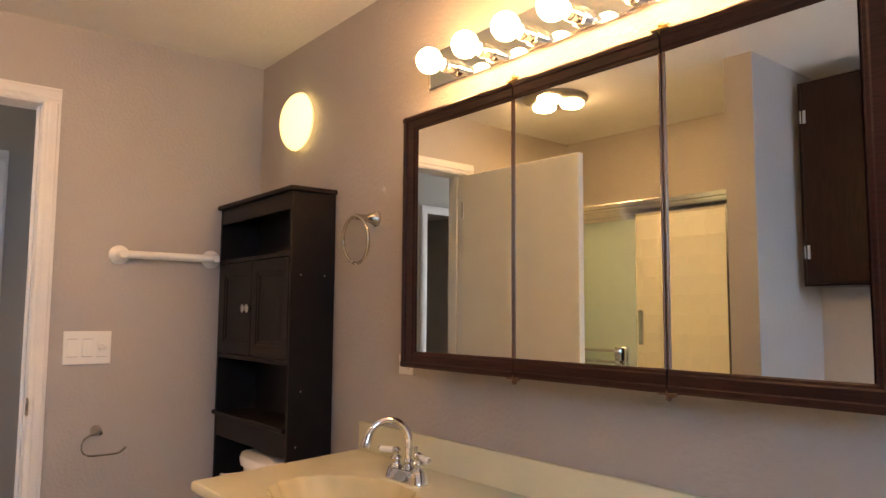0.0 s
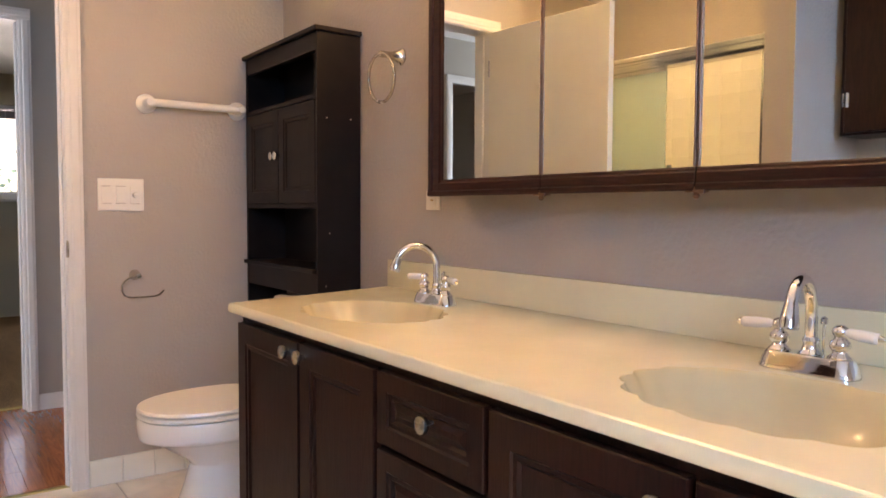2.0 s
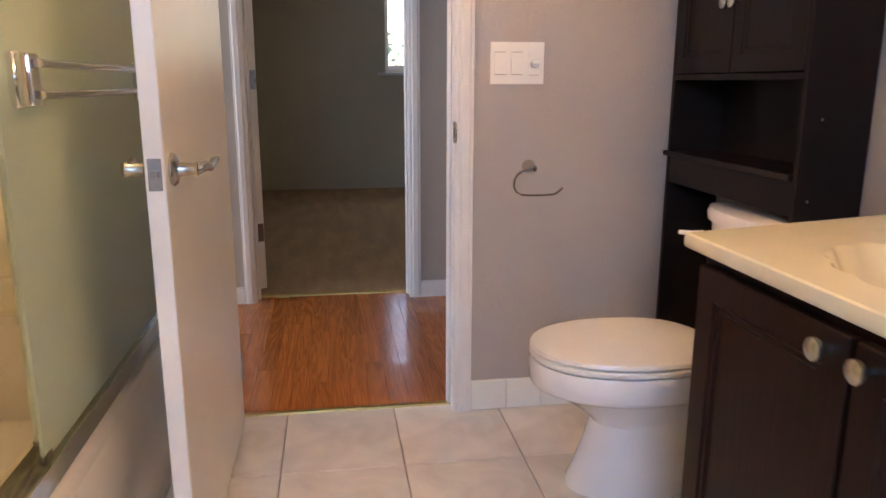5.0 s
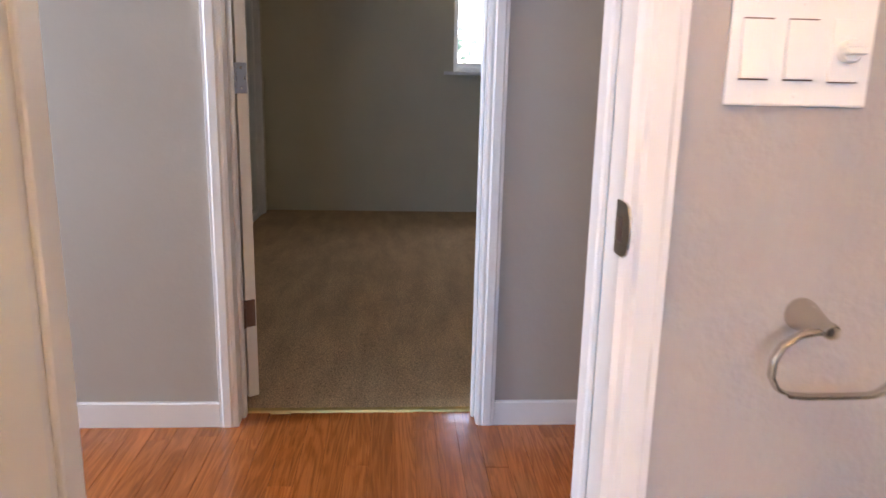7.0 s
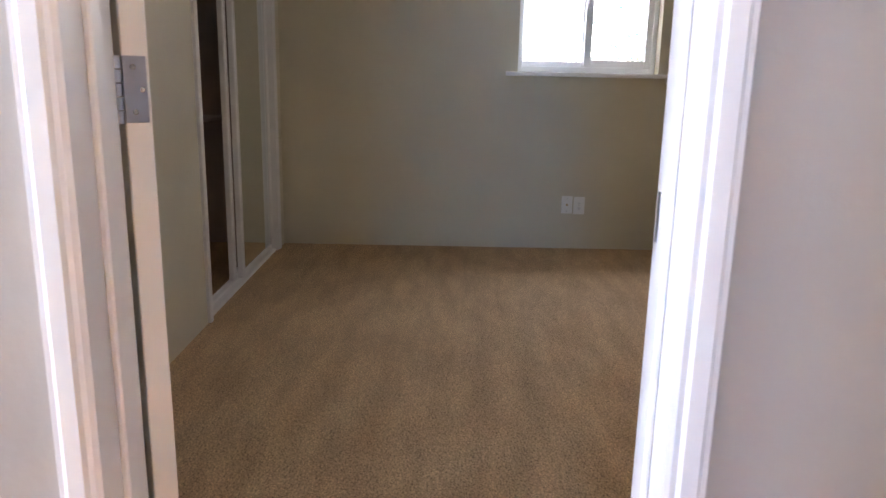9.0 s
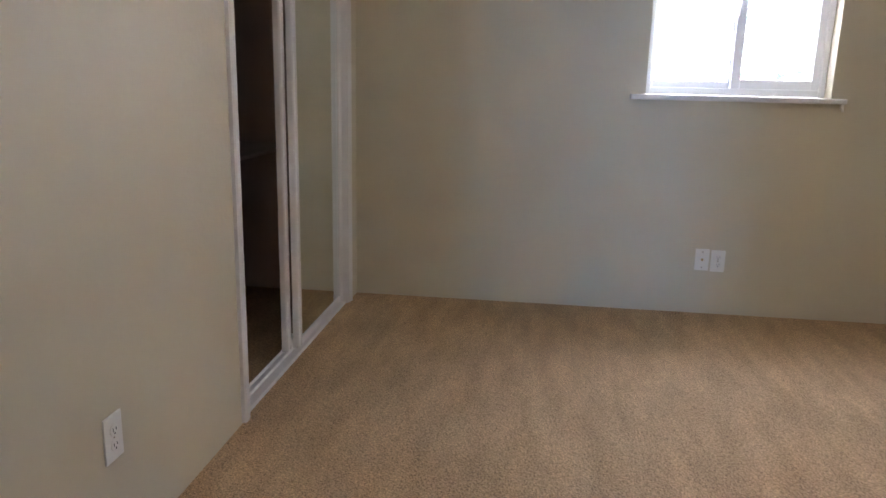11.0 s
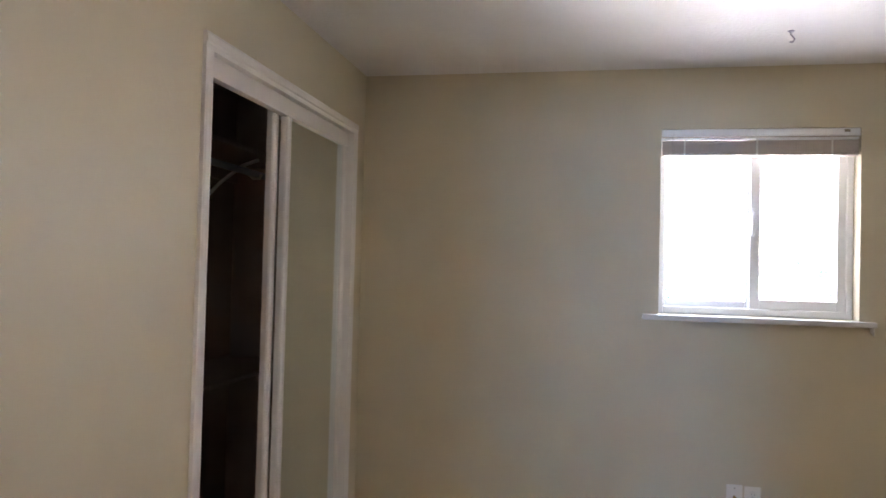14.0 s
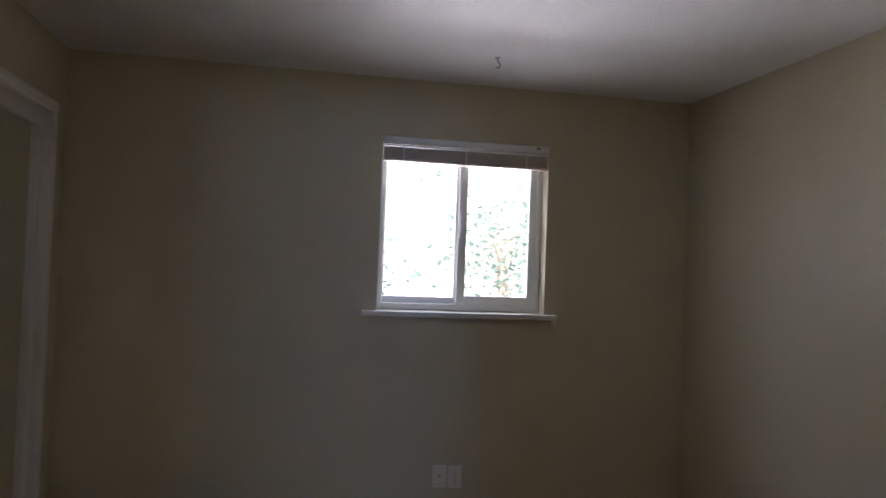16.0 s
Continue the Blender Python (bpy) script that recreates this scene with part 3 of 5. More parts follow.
def basin(cy):
    """A shell-shaped bowl that hangs from the rim of its opening."""
    bm, cx, n, rings = bmesh.new(), 0.998, 112, []
    for f, dz in ((1.0, 0.0), (0.985, -0.003), (0.96, -0.010), (0.93, -0.022), (0.86, -0.050), (0.74, -0.088), (0.56, -0.118), (0.34, -0.133), (0.12, -0.139)):
        ring = []
        for i in range(n):
            ex, ey = shell(2 * math.pi * i / n, 0.170, 0.228, 16, 0.055 * max(0, (f - 0.80) / 0.20) ** 1.5)
            ring.append(bm.verts.new((cx + ex * f, cy + ey * f, TOP + dz)))
        rings.append(ring)
    for a, b in zip(rings, rings[1:]):
        for i in range(n):
            j = (i + 1) % n
            bm.faces.new((a[i], a[j], b[j], b[i]))
    bm.faces.new(rings[-1])
    for f in bm.faces:
        f.normal_update()
        if f.normal.z < 0:
            f.normal_flip()
    return bm


countertop = thing("double_sink_top", 1.07, 0.85, 0.78, "cream cultured marble vanity top with two shell basins", "countertop")
slab, nosing, end_face = worktop()
part("top", slab, MARBLE, countertop, "", True, False)
part("front_edge", nosing, MARBLE, countertop, "", True)
part("end_edge", end_face, MARBLE, countertop)
part("backsplash", box(XW - 0.022, XW - 0.001, -0.15, 1.878, TOP, 0.905, 0.004, seg=2), MARBLE, countertop, "", True)
for cy in (0.292, 1.385):
    # darker marble paints in the shade inside the bowl
    part("basin", basin(cy), SHADED_BASIN, countertop, "shell-shaped basin, inner shade put into its tan tone", True, False)
    part("drain", lathe([(0.026, 0), (0.026, 0.003), (0.018, 0.004), (0.016, 0.001), (0, 0.001)], pose(0.998, cy, TOP - 0.139), 20), CHROME, countertop, "chrome drain ring", True)


def faucet(x, cy, swing, rise):
    """A centre-set mixer: stepped oblong foot, arched swivel spout, two turned stems with porcelain levers."""
    z = TOP
    f = thing("faucet", x, cy, z, "polished chrome arched faucet with white porcelain lever handles", "faucet", "faucets on the vanity")
    foot = bmesh.new()
    for h, s in ((0.0, 1.0), (0.005, 1.0), (0.008, 0.93), (0.019, 0.86), (0.022, 0.78), (0.027, 0.74), (0.030, 0.66)):
        ring = []
        for i in range(40):
            t = 2 * math.pi * i / 40
            c, sn = math.cos(t), math.sin(t)
            px = 0.029 * s * math.copysign(abs(c) ** 0.8, c)
            py = (0.050 if sn > 0 else -0.050) * (1 if abs(sn) > 0.02 else 0) + 0.031 * s * sn
            ring.append(foot.verts.new((x + px, cy + py, z + h)))
        if h:
            for i in range(40):
                foot.faces.new((last[i], last[(i + 1) % 40], ring[(i + 1) % 40], ring[i]))
        last = ring
    foot.faces.new(last)
    part("base", foot, CHROME, f, "", True)
    dx, dy = -math.cos(radians(swing)), math.sin(radians(swing))
    pts = [(x + 0.006, cy, z + 0.027), (x + 0.006, cy, z + 0.055), (x + 0.006, cy, z + rise - 0.013)]
    for i in range(13):
        a = math.pi * i / 12 * 0.95
        u = 0.058 - 0.058 * math.cos(a)
        pts.append((x + 0.006 + dx * u, cy + dy * u, z + rise + 0.058 * math.sin(a)))
    part("spout", tube(pts, 0.0100, 14), CHROME, f, "", True)
    end, prev = Vector(pts[-1]), Vector(pts[-2])
    part("aerator", tube([prev, end, end + (end - prev) * 0.7, end + (end - prev) * 1.5], [0.0103, 0.0130, 0.0150, 0.0145], 16), CHROME, f, "", True)
    part("collar", lathe([(0.019, 0), (0.020, 0.005), (0.015, 0.010), (0.0120, 0.020), (0.0140, 0.026), (0.0105, 0.032), (0, 0.032)], pose(x + 0.006, cy, z + 0.026), 24), CHROME, f, "", True)
    part("lift_rod", lathe([(0.0025, 0), (0.0025, 0.050), (0.006, 0.053), (0.006, 0.062), (0, 0.066)], pose(x + 0.020, cy - 0.014, z + 0.026), 12), CHROME, f, "", True)
    for s in (-1, 1):
        y = cy + s * 0.050
        stem = part("stem", lathe([(0.018, 0), (0.019, 0.006), (0.0125, 0.012), (0.0115, 0.016), (0.0155, 0.021), (0.0165, 0.026), (0.0150, 0.031), (0.0095, 0.036), (0.0090, 0.039), (0.0120, 0.043), (0.0130, 0.048), (0.0110, 0.053), (0.006, 0.057), (0, 0.058)], pose(x, y, z + 0.026), 24), CHROME, f, "", True)
        hz, tx, ty = z + 0.073, -0.012, s * 0.062
        part("lever", tube([(x, y, hz), (x + tx * 0.2, y + ty * 0.2, hz), (x + tx * 0.25, y + ty * 0.25, hz), (x + tx * 0.6, y + ty * 0.6, hz - 0.001), (x + tx * 0.95, y + ty * 0.95, hz - 0.002), (x + tx, y + ty, hz - 0.002)], [0.005, 0.006, 0.0080, 0.0095, 0.0092, 0.006], 14), PORCELAIN, stem, "white porcelain lever", True)
        part("finial", lathe([(0.0055, 0), (0.006, 0.004), (0.003, 0.009), (0, 0.010)], Matrix.Translation((x + tx, y + ty, hz - 0.002)) @ pose(0, 0, 0, -90 * s, 0, 0), 12), CHROME, stem, "", True)
    return f


faucet(1.212, 1.405, 20, 0.106)
faucet(1.215, 0.354, -12, 0.097)

# ---- mirror cabinet ----
cab = thing("mirror_cabinet", 1.231, 1.474, 1.114, "dark wood framed medicine cabinet with three mirror doors", "mirror cabinet")
CX, CY, CZ, CW, CH = 1.231, 1.474, 1.114, 1.306, 0.720
part("body", box(CX + 0.022, XW + 0.001, CY - CW + 0.004, CY - 0.004, CZ + 0.006, CZ + CH - 0.006), FRAMEWOOD, cab)


def rail_profile(lo, hi):
    """Moulded section of the frame, from the outer edge (lo) to the glass (hi)."""
    w = hi - lo
    return [(CX + 0.022, lo), (CX + 0.003, lo), (CX, lo + 0.10 * w), (CX, lo + 0.28 * w), (CX + 0.004, lo + 0.34 * w), (CX + 0.003, lo + 0.74 * w), (CX + 0.006, lo + 0.82 * w), (CX + 0.006, lo + 0.92 * w), (CX + 0.010, hi), (CX + 0.022, hi)]


gaps = (CY, CY - 0.456, CY - 0.876, CY - CW)
for i in range(3):
    ya, yb = gaps[i + 1] + 0.002, gaps[i] - 0.002
    d = part("door", box(CX + 0.014, CX + 0.021, ya, yb, CZ + 0.002, CZ + CH - 0.002), FRAMEWOOD, cab)
    part("top_rail", extrude_profile(rail_profile(CZ + CH, CZ + CH - 0.047), 1, ya, yb), FRAMEWOOD, d)
    part("bottom_rail", extrude_profile(rail_profile(CZ, CZ + 0.047), 1, ya, yb), FRAMEWOOD, d)
    if i == 0:
        part("stile", extrude_profile(rail_profile(CY - 0.001, CY - 0.070), 2, CZ + 0.0005, CZ + CH - 0.0005), FRAMEWOOD, d)
    if i == 2:
        part("stile", extrude_profile(rail_profile(CY - CW + 0.001, CY - CW + 0.062), 2, CZ + 0.0005, CZ + CH - 0.0005), FRAMEWOOD, d)
    g0 = ya + (0.062 if i == 2 else 0.004)
    g1 = yb - (0.070 if i == 0 else 0.004)
    slab = box(CX + 0.008, CX + 0.012, g0, g1, CZ + 0.046, CZ + CH - 0.046)
    bmesh.ops.rotate(slab, verts=slab.verts, cent=(CX + 0.010, (g0 + g1) / 2, CZ), matrix=Matrix.Rotation(radians((0.55, 0.6, -0.15)[i]), 3, "Z"))
    part("mirror_pane", slab, MIRROR, d, "silvered mirror glass")
    for y, want in ((ya + 0.002, i < 2), (yb - 0.002, i > 0)):
        if want:
            part("edge_strip", box(CX + 0.004, CX + 0.020, y - 0.0022, y + 0.0022, CZ + 0.046, CZ + CH - 0.046, 0.0008), BRONZE, d, "thin copper-coloured edge strip")
for gy in gaps[1:3]:
    for zz, up in ((CZ + CH, 1), (CZ, -1)):
        bm = lathe([(0.006, -0.008), (0.008, 0), (0.005, 0.006), (0.0075, 0.010), (0.004, 0.015), (0, 0.016)], pose(CX + 0.008, gy, zz, 0 if up > 0 else 180), 12)
        box(CX - 0.001, CX + 0.020, gy - 0.020, gy + 0.020, zz if up > 0 else zz - 0.003, zz + 0.003 if up > 0 else zz, 0.001, bm)
        box(CX - 0.004, CX + 0.002, gy - 0.024, gy - 0.008, zz - 0.002 if up > 0 else zz - 0.006, zz + 0.006 if up > 0 else zz + 0.002, 0.001, bm)
        part("pivot_hinge", bm, BRASS if up > 0 else BRONZE, cab, "small ornate brass pivot hinge" if up > 0 else "small bronze pivot hinge")
cab.rotation_euler = (0, 0, radians(0.85))

# ---- lamps ----
bar = thing("vanity_light_bar", XW, 0.83, 1.955, "mirrored strip light with eight lit round bulbs", "light fixture")
part("backplate", box(XW - 0.012, XW - 0.001, 0.125, 1.510, 1.958, 2.070, 0.002), MIRROR, bar, "mirror-polished back plate")
part("plate_edge", box(XW - 0.016, XW - 0.012, 0.121, 1.514, 1.953, 1.959, 0.001, bm=box(XW - 0.016, XW - 0.001, 1.510, 1.514, 1.953, 2.074, 0.001)), CLEAR, bar, "greenish glass edge")
for i in range(8):
    y = 1.380 - 0.1605 * i
    s = part("socket", lathe([(0.026, 0), (0.026, 0.008), (0.020, 0.010), (0.020, 0.030), (0.022, 0.032), (0.022, 0.040), (0.019, 0.042), (0.019, 0.056), (0.0, 0.056)], pose(XW - 0.012, y, 1.990, 0, -90, 0), 20), CHROME, bar, "chrome lamp socket", True)
    prof = [(0.013, 0.052), (0.016, 0.060)] + [(0.0375 * math.sin(a), 0.1015 - 0.0375 * math.cos(a)) for a in [0.35 + (math.pi - 0.35) * k / 12 for k in range(13)]]
    part("bulb", lathe(prof, pose(XW - 0.012, y, 1.990, 0, -90, 0), 24), BULB, s, "lit frosted globe bulb", True)

sconce = thing("wall_lamp", XW, 2.385, 2.035, "lit round opal glass wall lamp", "wall lamp")
part("mount", lathe([(0.098, 0.0), (0.098, 0.012), (0.085, 0.016), (0, 0.016)], pose(XW, 2.385, 2.035, 0, -90, 0), 32), PLASTIC, sconce, "", True)
part("shade", lathe([(0.112, 0.012)] + [(0.118 * math.cos(a), 0.020 + 0.058 * math.sin(a)) for a in [math.pi / 2 * k / 10 for k in range(11)]], pose(XW, 2.385, 2.035, 0, -90, 0), 36), SCONCE_GLASS, sconce, "glowing opal glass dome", True)

pan = thing("ceiling_lamp", -0.27, 2.16, HB, "round dark ceiling lamp with lit glass spots", "ceiling lamp")
part("pan", lathe([(0.165, 0.0), (0.165, -0.012), (0.150, -0.022), (0, -0.024)], pose(-0.27, 2.16, HB), 36), HALOGEN_PAN, pan, "", True)
for k in range(3):
    a = radians(100 + 120 * k)
    part("spot", lathe([(0.058, -0.020), (0.060, -0.030), (0.052, -0.044), (0.030, -0.052), (0, -0.054)], pose(-0.27 + 0.085 * math.cos(a), 2.16 + 0.085 * math.sin(a), HB), 24), SPOT_GLASS, pan, "lit frosted glass spot", True)

# ---- towel ring, bar, holder, switches ----
ring = thing("towel_ring", XW, 1.822, 1.585, "brushed nickel towel ring on the bathroom wall", "towel ring")
part("post", lathe([(0.027, 0), (0.027, 0.005), (0.022, 0.010), (0.012, 0.040), (0.010, 0.066), (0.012, 0.076), (0.010, 0.086), (0, 0.088)], pose(XW, 1.822, 1.585, 0, -90, 0), 20), NICKEL, ring, "", True)
part("ring", tube([(XW - 0.078 - 0.006 * math.cos(2 * math.pi * i / 40), 1.826 + 0.080 * math.sin(2 * math.pi * i / 40), 1.508 + 0.078 * math.cos(2 * math.pi * i / 40)) for i in range(40)], 0.0052, 10, closed=True), NICKEL, ring, "", True)

rail = thing("towel_bar", 0.98, YD, 1.487, "white painted towel bar with round flanges", "towel bar")
part("bar", tube([(0.790, YD - 0.055, 1.487), (1.160, YD - 0.055, 1.487)], 0.0155, 16), PLASTIC, rail, "", True)
for x in (0.790, 1.155):
    part("flange", lathe([(0.038, 0), (0.038, 0.008), (0.030, 0.016), (0.020, 0.026), (0.020, 0.060), (0.014, 0.072), (0, 0.073)], pose(x, YD, 1.487, 90, 0, 0), 24), PLASTIC, rail, "", True)

holder = thing("paper_holder", 0.735, YD, 0.83, "brushed nickel open paper holder, empty", "paper holder")
part("post", lathe([(0.021, 0), (0.021, 0.004), (0.0195, 0.012), (0.015, 0.030), (0.011, 0.048), (0.009, 0.058), (0.0105, 0.064), (0.009, 0.070), (0, 0.072)], pose(0.737, YD, 0.815, 90, 0, 0), 24), NICKEL, holder, "", True)


def band(pts, y, half, thick):
    """A flat strip bent along a line in the xz plane."""
    bm, rings = bmesh.new(), []
    for i, (x, z) in enumerate(pts):
        a, c = pts[max(i - 1, 0)], pts[min(i + 1, len(pts) - 1)]
        d = Vector((c[0] - a[0], 0, c[1] - a[1])).normalized()
        up = Vector((-d.z, 0, d.x)) * thick
        rings.append([bm.verts.new(Vector((x, y, z)) + up * u + Vector((0, half * v, 0))) for u, v in ((1, -0.7), (1, 0.7), (0.5, 1), (-0.5, 1), (-1, 0.7), (-1, -0.7), (-0.5, -1), (0.5, -1))])
    for a, c in zip(rings, rings[1:]):
        for k in range(8):
            bm.faces.new((a[k], a[(k + 1) % 8], c[(k + 1) % 8], c[k]))
    bm.faces.new(rings[0])
    bm.faces.new(rings[-1])
    return bm


hook_pts = [(0.742, 0.813), (0.722, 0.812), (0.702, 0.808), (0.685, 0.796), (0.676, 0.778), (0.676, 0.758), (0.684, 0.743), (0.700, 0.734), (0.722, 0.732), (0.760, 0.732), (0.800, 0.733), (0.812, 0.737), (0.822, 0.745), (0.832, 0.754)]
part("arm", band(hook_pts, YD - 0.060, 0.0065, 0.0028), NICKEL, holder, "flat nickel strip", True)

plate = thing("light_switch", 0.692, YD, 1.066, "white three-gang switch plate with rockers and a dial", "light switch")
part("plate", box(0.608, 0.776, YD - 0.006, YD, 1.066, 1.191, 0.003, seg=2), PLASTIC, plate)
for x in (0.6385, 0.6905):
    part("rocker_frame", box(x - 0.018, x + 0.018, YD - 0.0075, YD - 0.005, 1.094, 1.163, 0.0005), TRIM, plate, "white frame round the rocker")
    rk = extrude_profile([(YD - 0.006, 1.0965), (YD - 0.0125, 1.0965), (YD - 0.009, 1.128), (YD - 0.0085, 1.1605), (YD - 0.006, 1.1605)], 0, x - 0.0165, x + 0.0165)
    part("rocker", rk, PLASTIC, plate)
    # solid dark strips draw the shade line above and below each rocker
    for z in (1.0945, 1.1606):
        part("shade_strip", box(x - 0.0170, x + 0.0170, YD - 0.0082, YD - 0.006, z, z + 0.0014), BRONZE, plate, "thin dark strip standing in for shade at the rocker")
    for z in (1.078, 1.179):
        part("screw", lathe([(0.0028, 0), (0.0024, 0.0012), (0, 0.0014)], pose(x, YD - 0.006, z, 90), 8), PLASTIC, plate)
# same kind of dark strip, for the shade under the dial
part("shade_strip", box(0.727, 0.760, YD - 0.0092, YD - 0.006, 1.0932, 1.0942), BRONZE, plate, "thin dark strip standing in for shade under the dial")
part("dial_base", box(0.725, 0.762, YD - 0.0085, YD - 0.005, 1.094, 1.163, 0.001), PLASTIC, plate)
dial = lathe([(0.013, 0), (0.013, 0.010), (0.011, 0.013), (0, 0.013)], pose(0.744, YD - 0.008, 1.128, 90), 20)
box(0.732, 0.757, YD - 0.030, YD - 0.016, 1.124, 1.133, 0.002, dial)
part("dial", dial, PLASTIC, plate, "", True)


def outlet(name, m, label, kind="duplex"):
    """A wall plate in the xz plane that faces -y, laid at the pose m."""
    o = thing(name, 0, 0, 0, label, "outlet")
    part("plate", box(-0.037, 0.037, -0.006, 0, -0.059, 0.059, 0.0025, seg=2), PLASTIC, o)
    if kind == "duplex":
        for s in (-1, 1):
            face = part("socket_face", lathe([(0.0165, 0), (0.0165, 0.002), (0.015, 0.003), (0, 0.003)], pose(0, -0.0055, s * 0.0195, 90), 20), PLASTIC, o, "", True)
            slots = box(-0.0075, -0.0055, -0.0093, -0.006, s * 0.0195 - 0.001, s * 0.0195 + 0.007)
            box(0.0055, 0.0075, -0.0093, -0.006, s * 0.0195 - 0.001, s * 0.0195 + 0.006, bm=slots)
            box(-0.002, 0.002, -0.0093, -0.006, s * 0.0195 - 0.010, s * 0.0195 - 0.006, bm=slots)
            part("slot", slots, DARK, face, "dark slots")
        part("screw", lathe([(0.003, 0), (0, 0.0012)], pose(0, -0.006, 0, 90), 8), NICKEL, o)
    elif kind == "rocker":
        part("insert", box(-0.0165, 0.0165, -0.009, -0.005, -0.033, 0.033, 0.001), PLASTIC, o)
        part("button", box(-0.006, 0.006, -0.011, -0.008, -0.005, 0.005, 0.001), BRASS, o, "small yellow test button")
    else:
        part("jack", lathe([(0.007, 0), (0.007, 0.004), (0.0045, 0.005), (0.0045, 0.010), (0, 0.010)], pose(0, -0.006, 0, 90), 12), BRASS, o, "small round brass jack", True)
        for s in (-1, 1):
            part("screw", lathe([(0.003, 0), (0, 0.0012)], pose(0, -0.006, s * 0.042, 90), 8), NICKEL, o)
    o.matrix_basis = m
    return o


outlet("wall_outlet", pose(XW, 1.632, 1.106, 0, 0, -90) @ Matrix.Diagonal((1, 1, 0.52, 1)), "white outlet plate half hidden behind the mirror cabinet", "rocker")

# ---- over-toilet shelf ----
SX0, SX1, SY0, SY1 = 1.192, XW - 0.004, 2.092, 2.762
shelf = thing("bathroom_shelf_unit", 1.28, 2.43, 0, "black-brown over-toilet shelf unit with two closed doors", "shelf unit")
for y in (SY0, SY1 - 0.016):
    part("side_panel", box(SX0, SX1, y, y + 0.016, 0.0, 1.700, 0.001), BLACKWOOD, shelf)
part("top", box(SX0 - 0.014, SX1, SY0 - 0.014, SY1 + 0.010, 1.700, 1.717, 0.003), BLACKWOOD, shelf)
part("top_rail", box(SX0 + 0.002, SX0 + 0.016, SY0 + 0.016, SY1 - 0.016, 1.636, 1.700), BLACKWOOD, shelf)
for z in (1.468, 1.080):
    part("shelf", box(SX0 + 0.001, SX1, SY0 + 0.016, SY1 - 0.016, z, z + 0.016, 0.001), BLACKWOOD, shelf)
part("shelf", box(SX0 - 0.012, SX1, SY0 + 0.016, SY1 + 0.008, 0.846, 0.862, 0.002), BLACKWOOD, shelf)
part("apron", box(SX0 + 0.002, SX0 + 0.016, SY0 + 0.016, SY1 - 0.016, 0.762, 0.846), BLACKWOOD, shelf)
part("back_panel", box(SX1 - 0.006, SX1, SY0 + 0.016, SY1 - 0.016, 0.862, 1.700), BLACKWOOD, shelf)
part("rear_rail", box(SX1 - 0.016, SX1, SY0 + 0.016, SY1 - 0.016, 0.10, 0.16), BLACKWOOD, shelf)
for y0, y1, ky in ((SY0 + 0.018, 2.425, 2.407), (2.429, SY1 - 0.018, 2.447)):
    d = part("door", panelled(SX0 - 0.001, y0, y1, 1.099, 1.464, 0.016, 0.042), BLACKWOOD, shelf)
    grooves = bmesh.new()
    y = y0 + 0.075
    while y < y1 - 0.07:
        box(SX0 + 0.0075, SX0 + 0.010, y, y + 0.002, 1.165, 1.398, bm=grooves)
        y += 0.030
    part("bead_groove", grooves, DARK, d)
    knob(SX0 - 0.001, ky, 1.281, d, 0.018, NICKEL)
for x, z in ((1.23, 1.40), (1.325, 1.40), (1.24, 0.99), (1.225, 0.80)):
    part("cam_cap", lathe([(0.0035, 0), (0.003, 0.001), (0, 0.001)], pose(x, SY0, z, 90), 10), HALOGEN_PAN, shelf)

# ---- toilet ----
TY = 2.28
toilet = thing("toilet", 1.0, TY, 0, "white porcelain toilet with closed lid", "toilet")


def loft(sections, seg=40):
    """A body through oval sections (z, x centre, y centre, front radius, back radius, half width)."""
    bm = bmesh.new()
    rings = []
    for z, cx, cy, rf, rb, w in sections:
        ring = []
        for i in range(seg):
            t = 2 * math.pi * i / seg
            c, s = math.cos(t), math.sin(t)
            ring.append(bm.verts.new((cx + (rb if c > 0 else rf) * math.copysign(abs(c) ** (0.7 if c > 0 else 1), c), cy + w * math.copysign(abs(s) ** 0.9, s), z)))
        rings.append(ring)
    for a, b in zip(rings, rings[1:]):
        for i in range(seg):
            bm.faces.new((a[i], a[(i + 1) % seg], b[(i + 1) % seg], b[i]))
    bm.faces.new(rings[0])
    bm.faces.new(rings[-1])
    return bm


part("bowl", loft([(0, 0.93, TY, 0.2, 0.16, 0.118), (0.012, 0.93, TY, 0.198, 0.158, 0.116), (0.05, 0.935, TY, 0.185, 0.15, 0.108), (0.12, 0.94, TY, 0.165, 0.14, 0.098), (0.19, 0.945, TY, 0.15, 0.135, 0.092), (0.215, 0.935, TY, 0.16, 0.2, 0.105), (0.25, 0.915, TY, 0.19, 0.24, 0.135), (0.285, 0.895, TY, 0.222, 0.24, 0.163), (0.297, 0.885, TY, 0.24, 0.235, 0.178), (0.303, 0.88, TY, 0.252, 0.235, 0.186), (0.31, 0.88, TY, 0.256, 0.235, 0.19), (0.36, 0.88, TY, 0.258, 0.235, 0.191), (0.371, 0.88, TY, 0.252, 0.23, 0.187)]), PORCELAIN, toilet, "", True)
part("tank_shelf", box(1.05, 1.335, TY - 0.115, TY + 0.115, 0.275, 0.3715, 0.018, seg=3), PORCELAIN, toilet, "", True)
part("seat", loft([(0.373, 0.88, TY, 0.248, 0.22, 0.184), (0.378, 0.88, TY, 0.256, 0.225, 0.190), (0.388, 0.88, TY, 0.256, 0.225, 0.190), (0.392, 0.88, TY, 0.250, 0.22, 0.186)]), PLASTIC, toilet, "white seat", True)
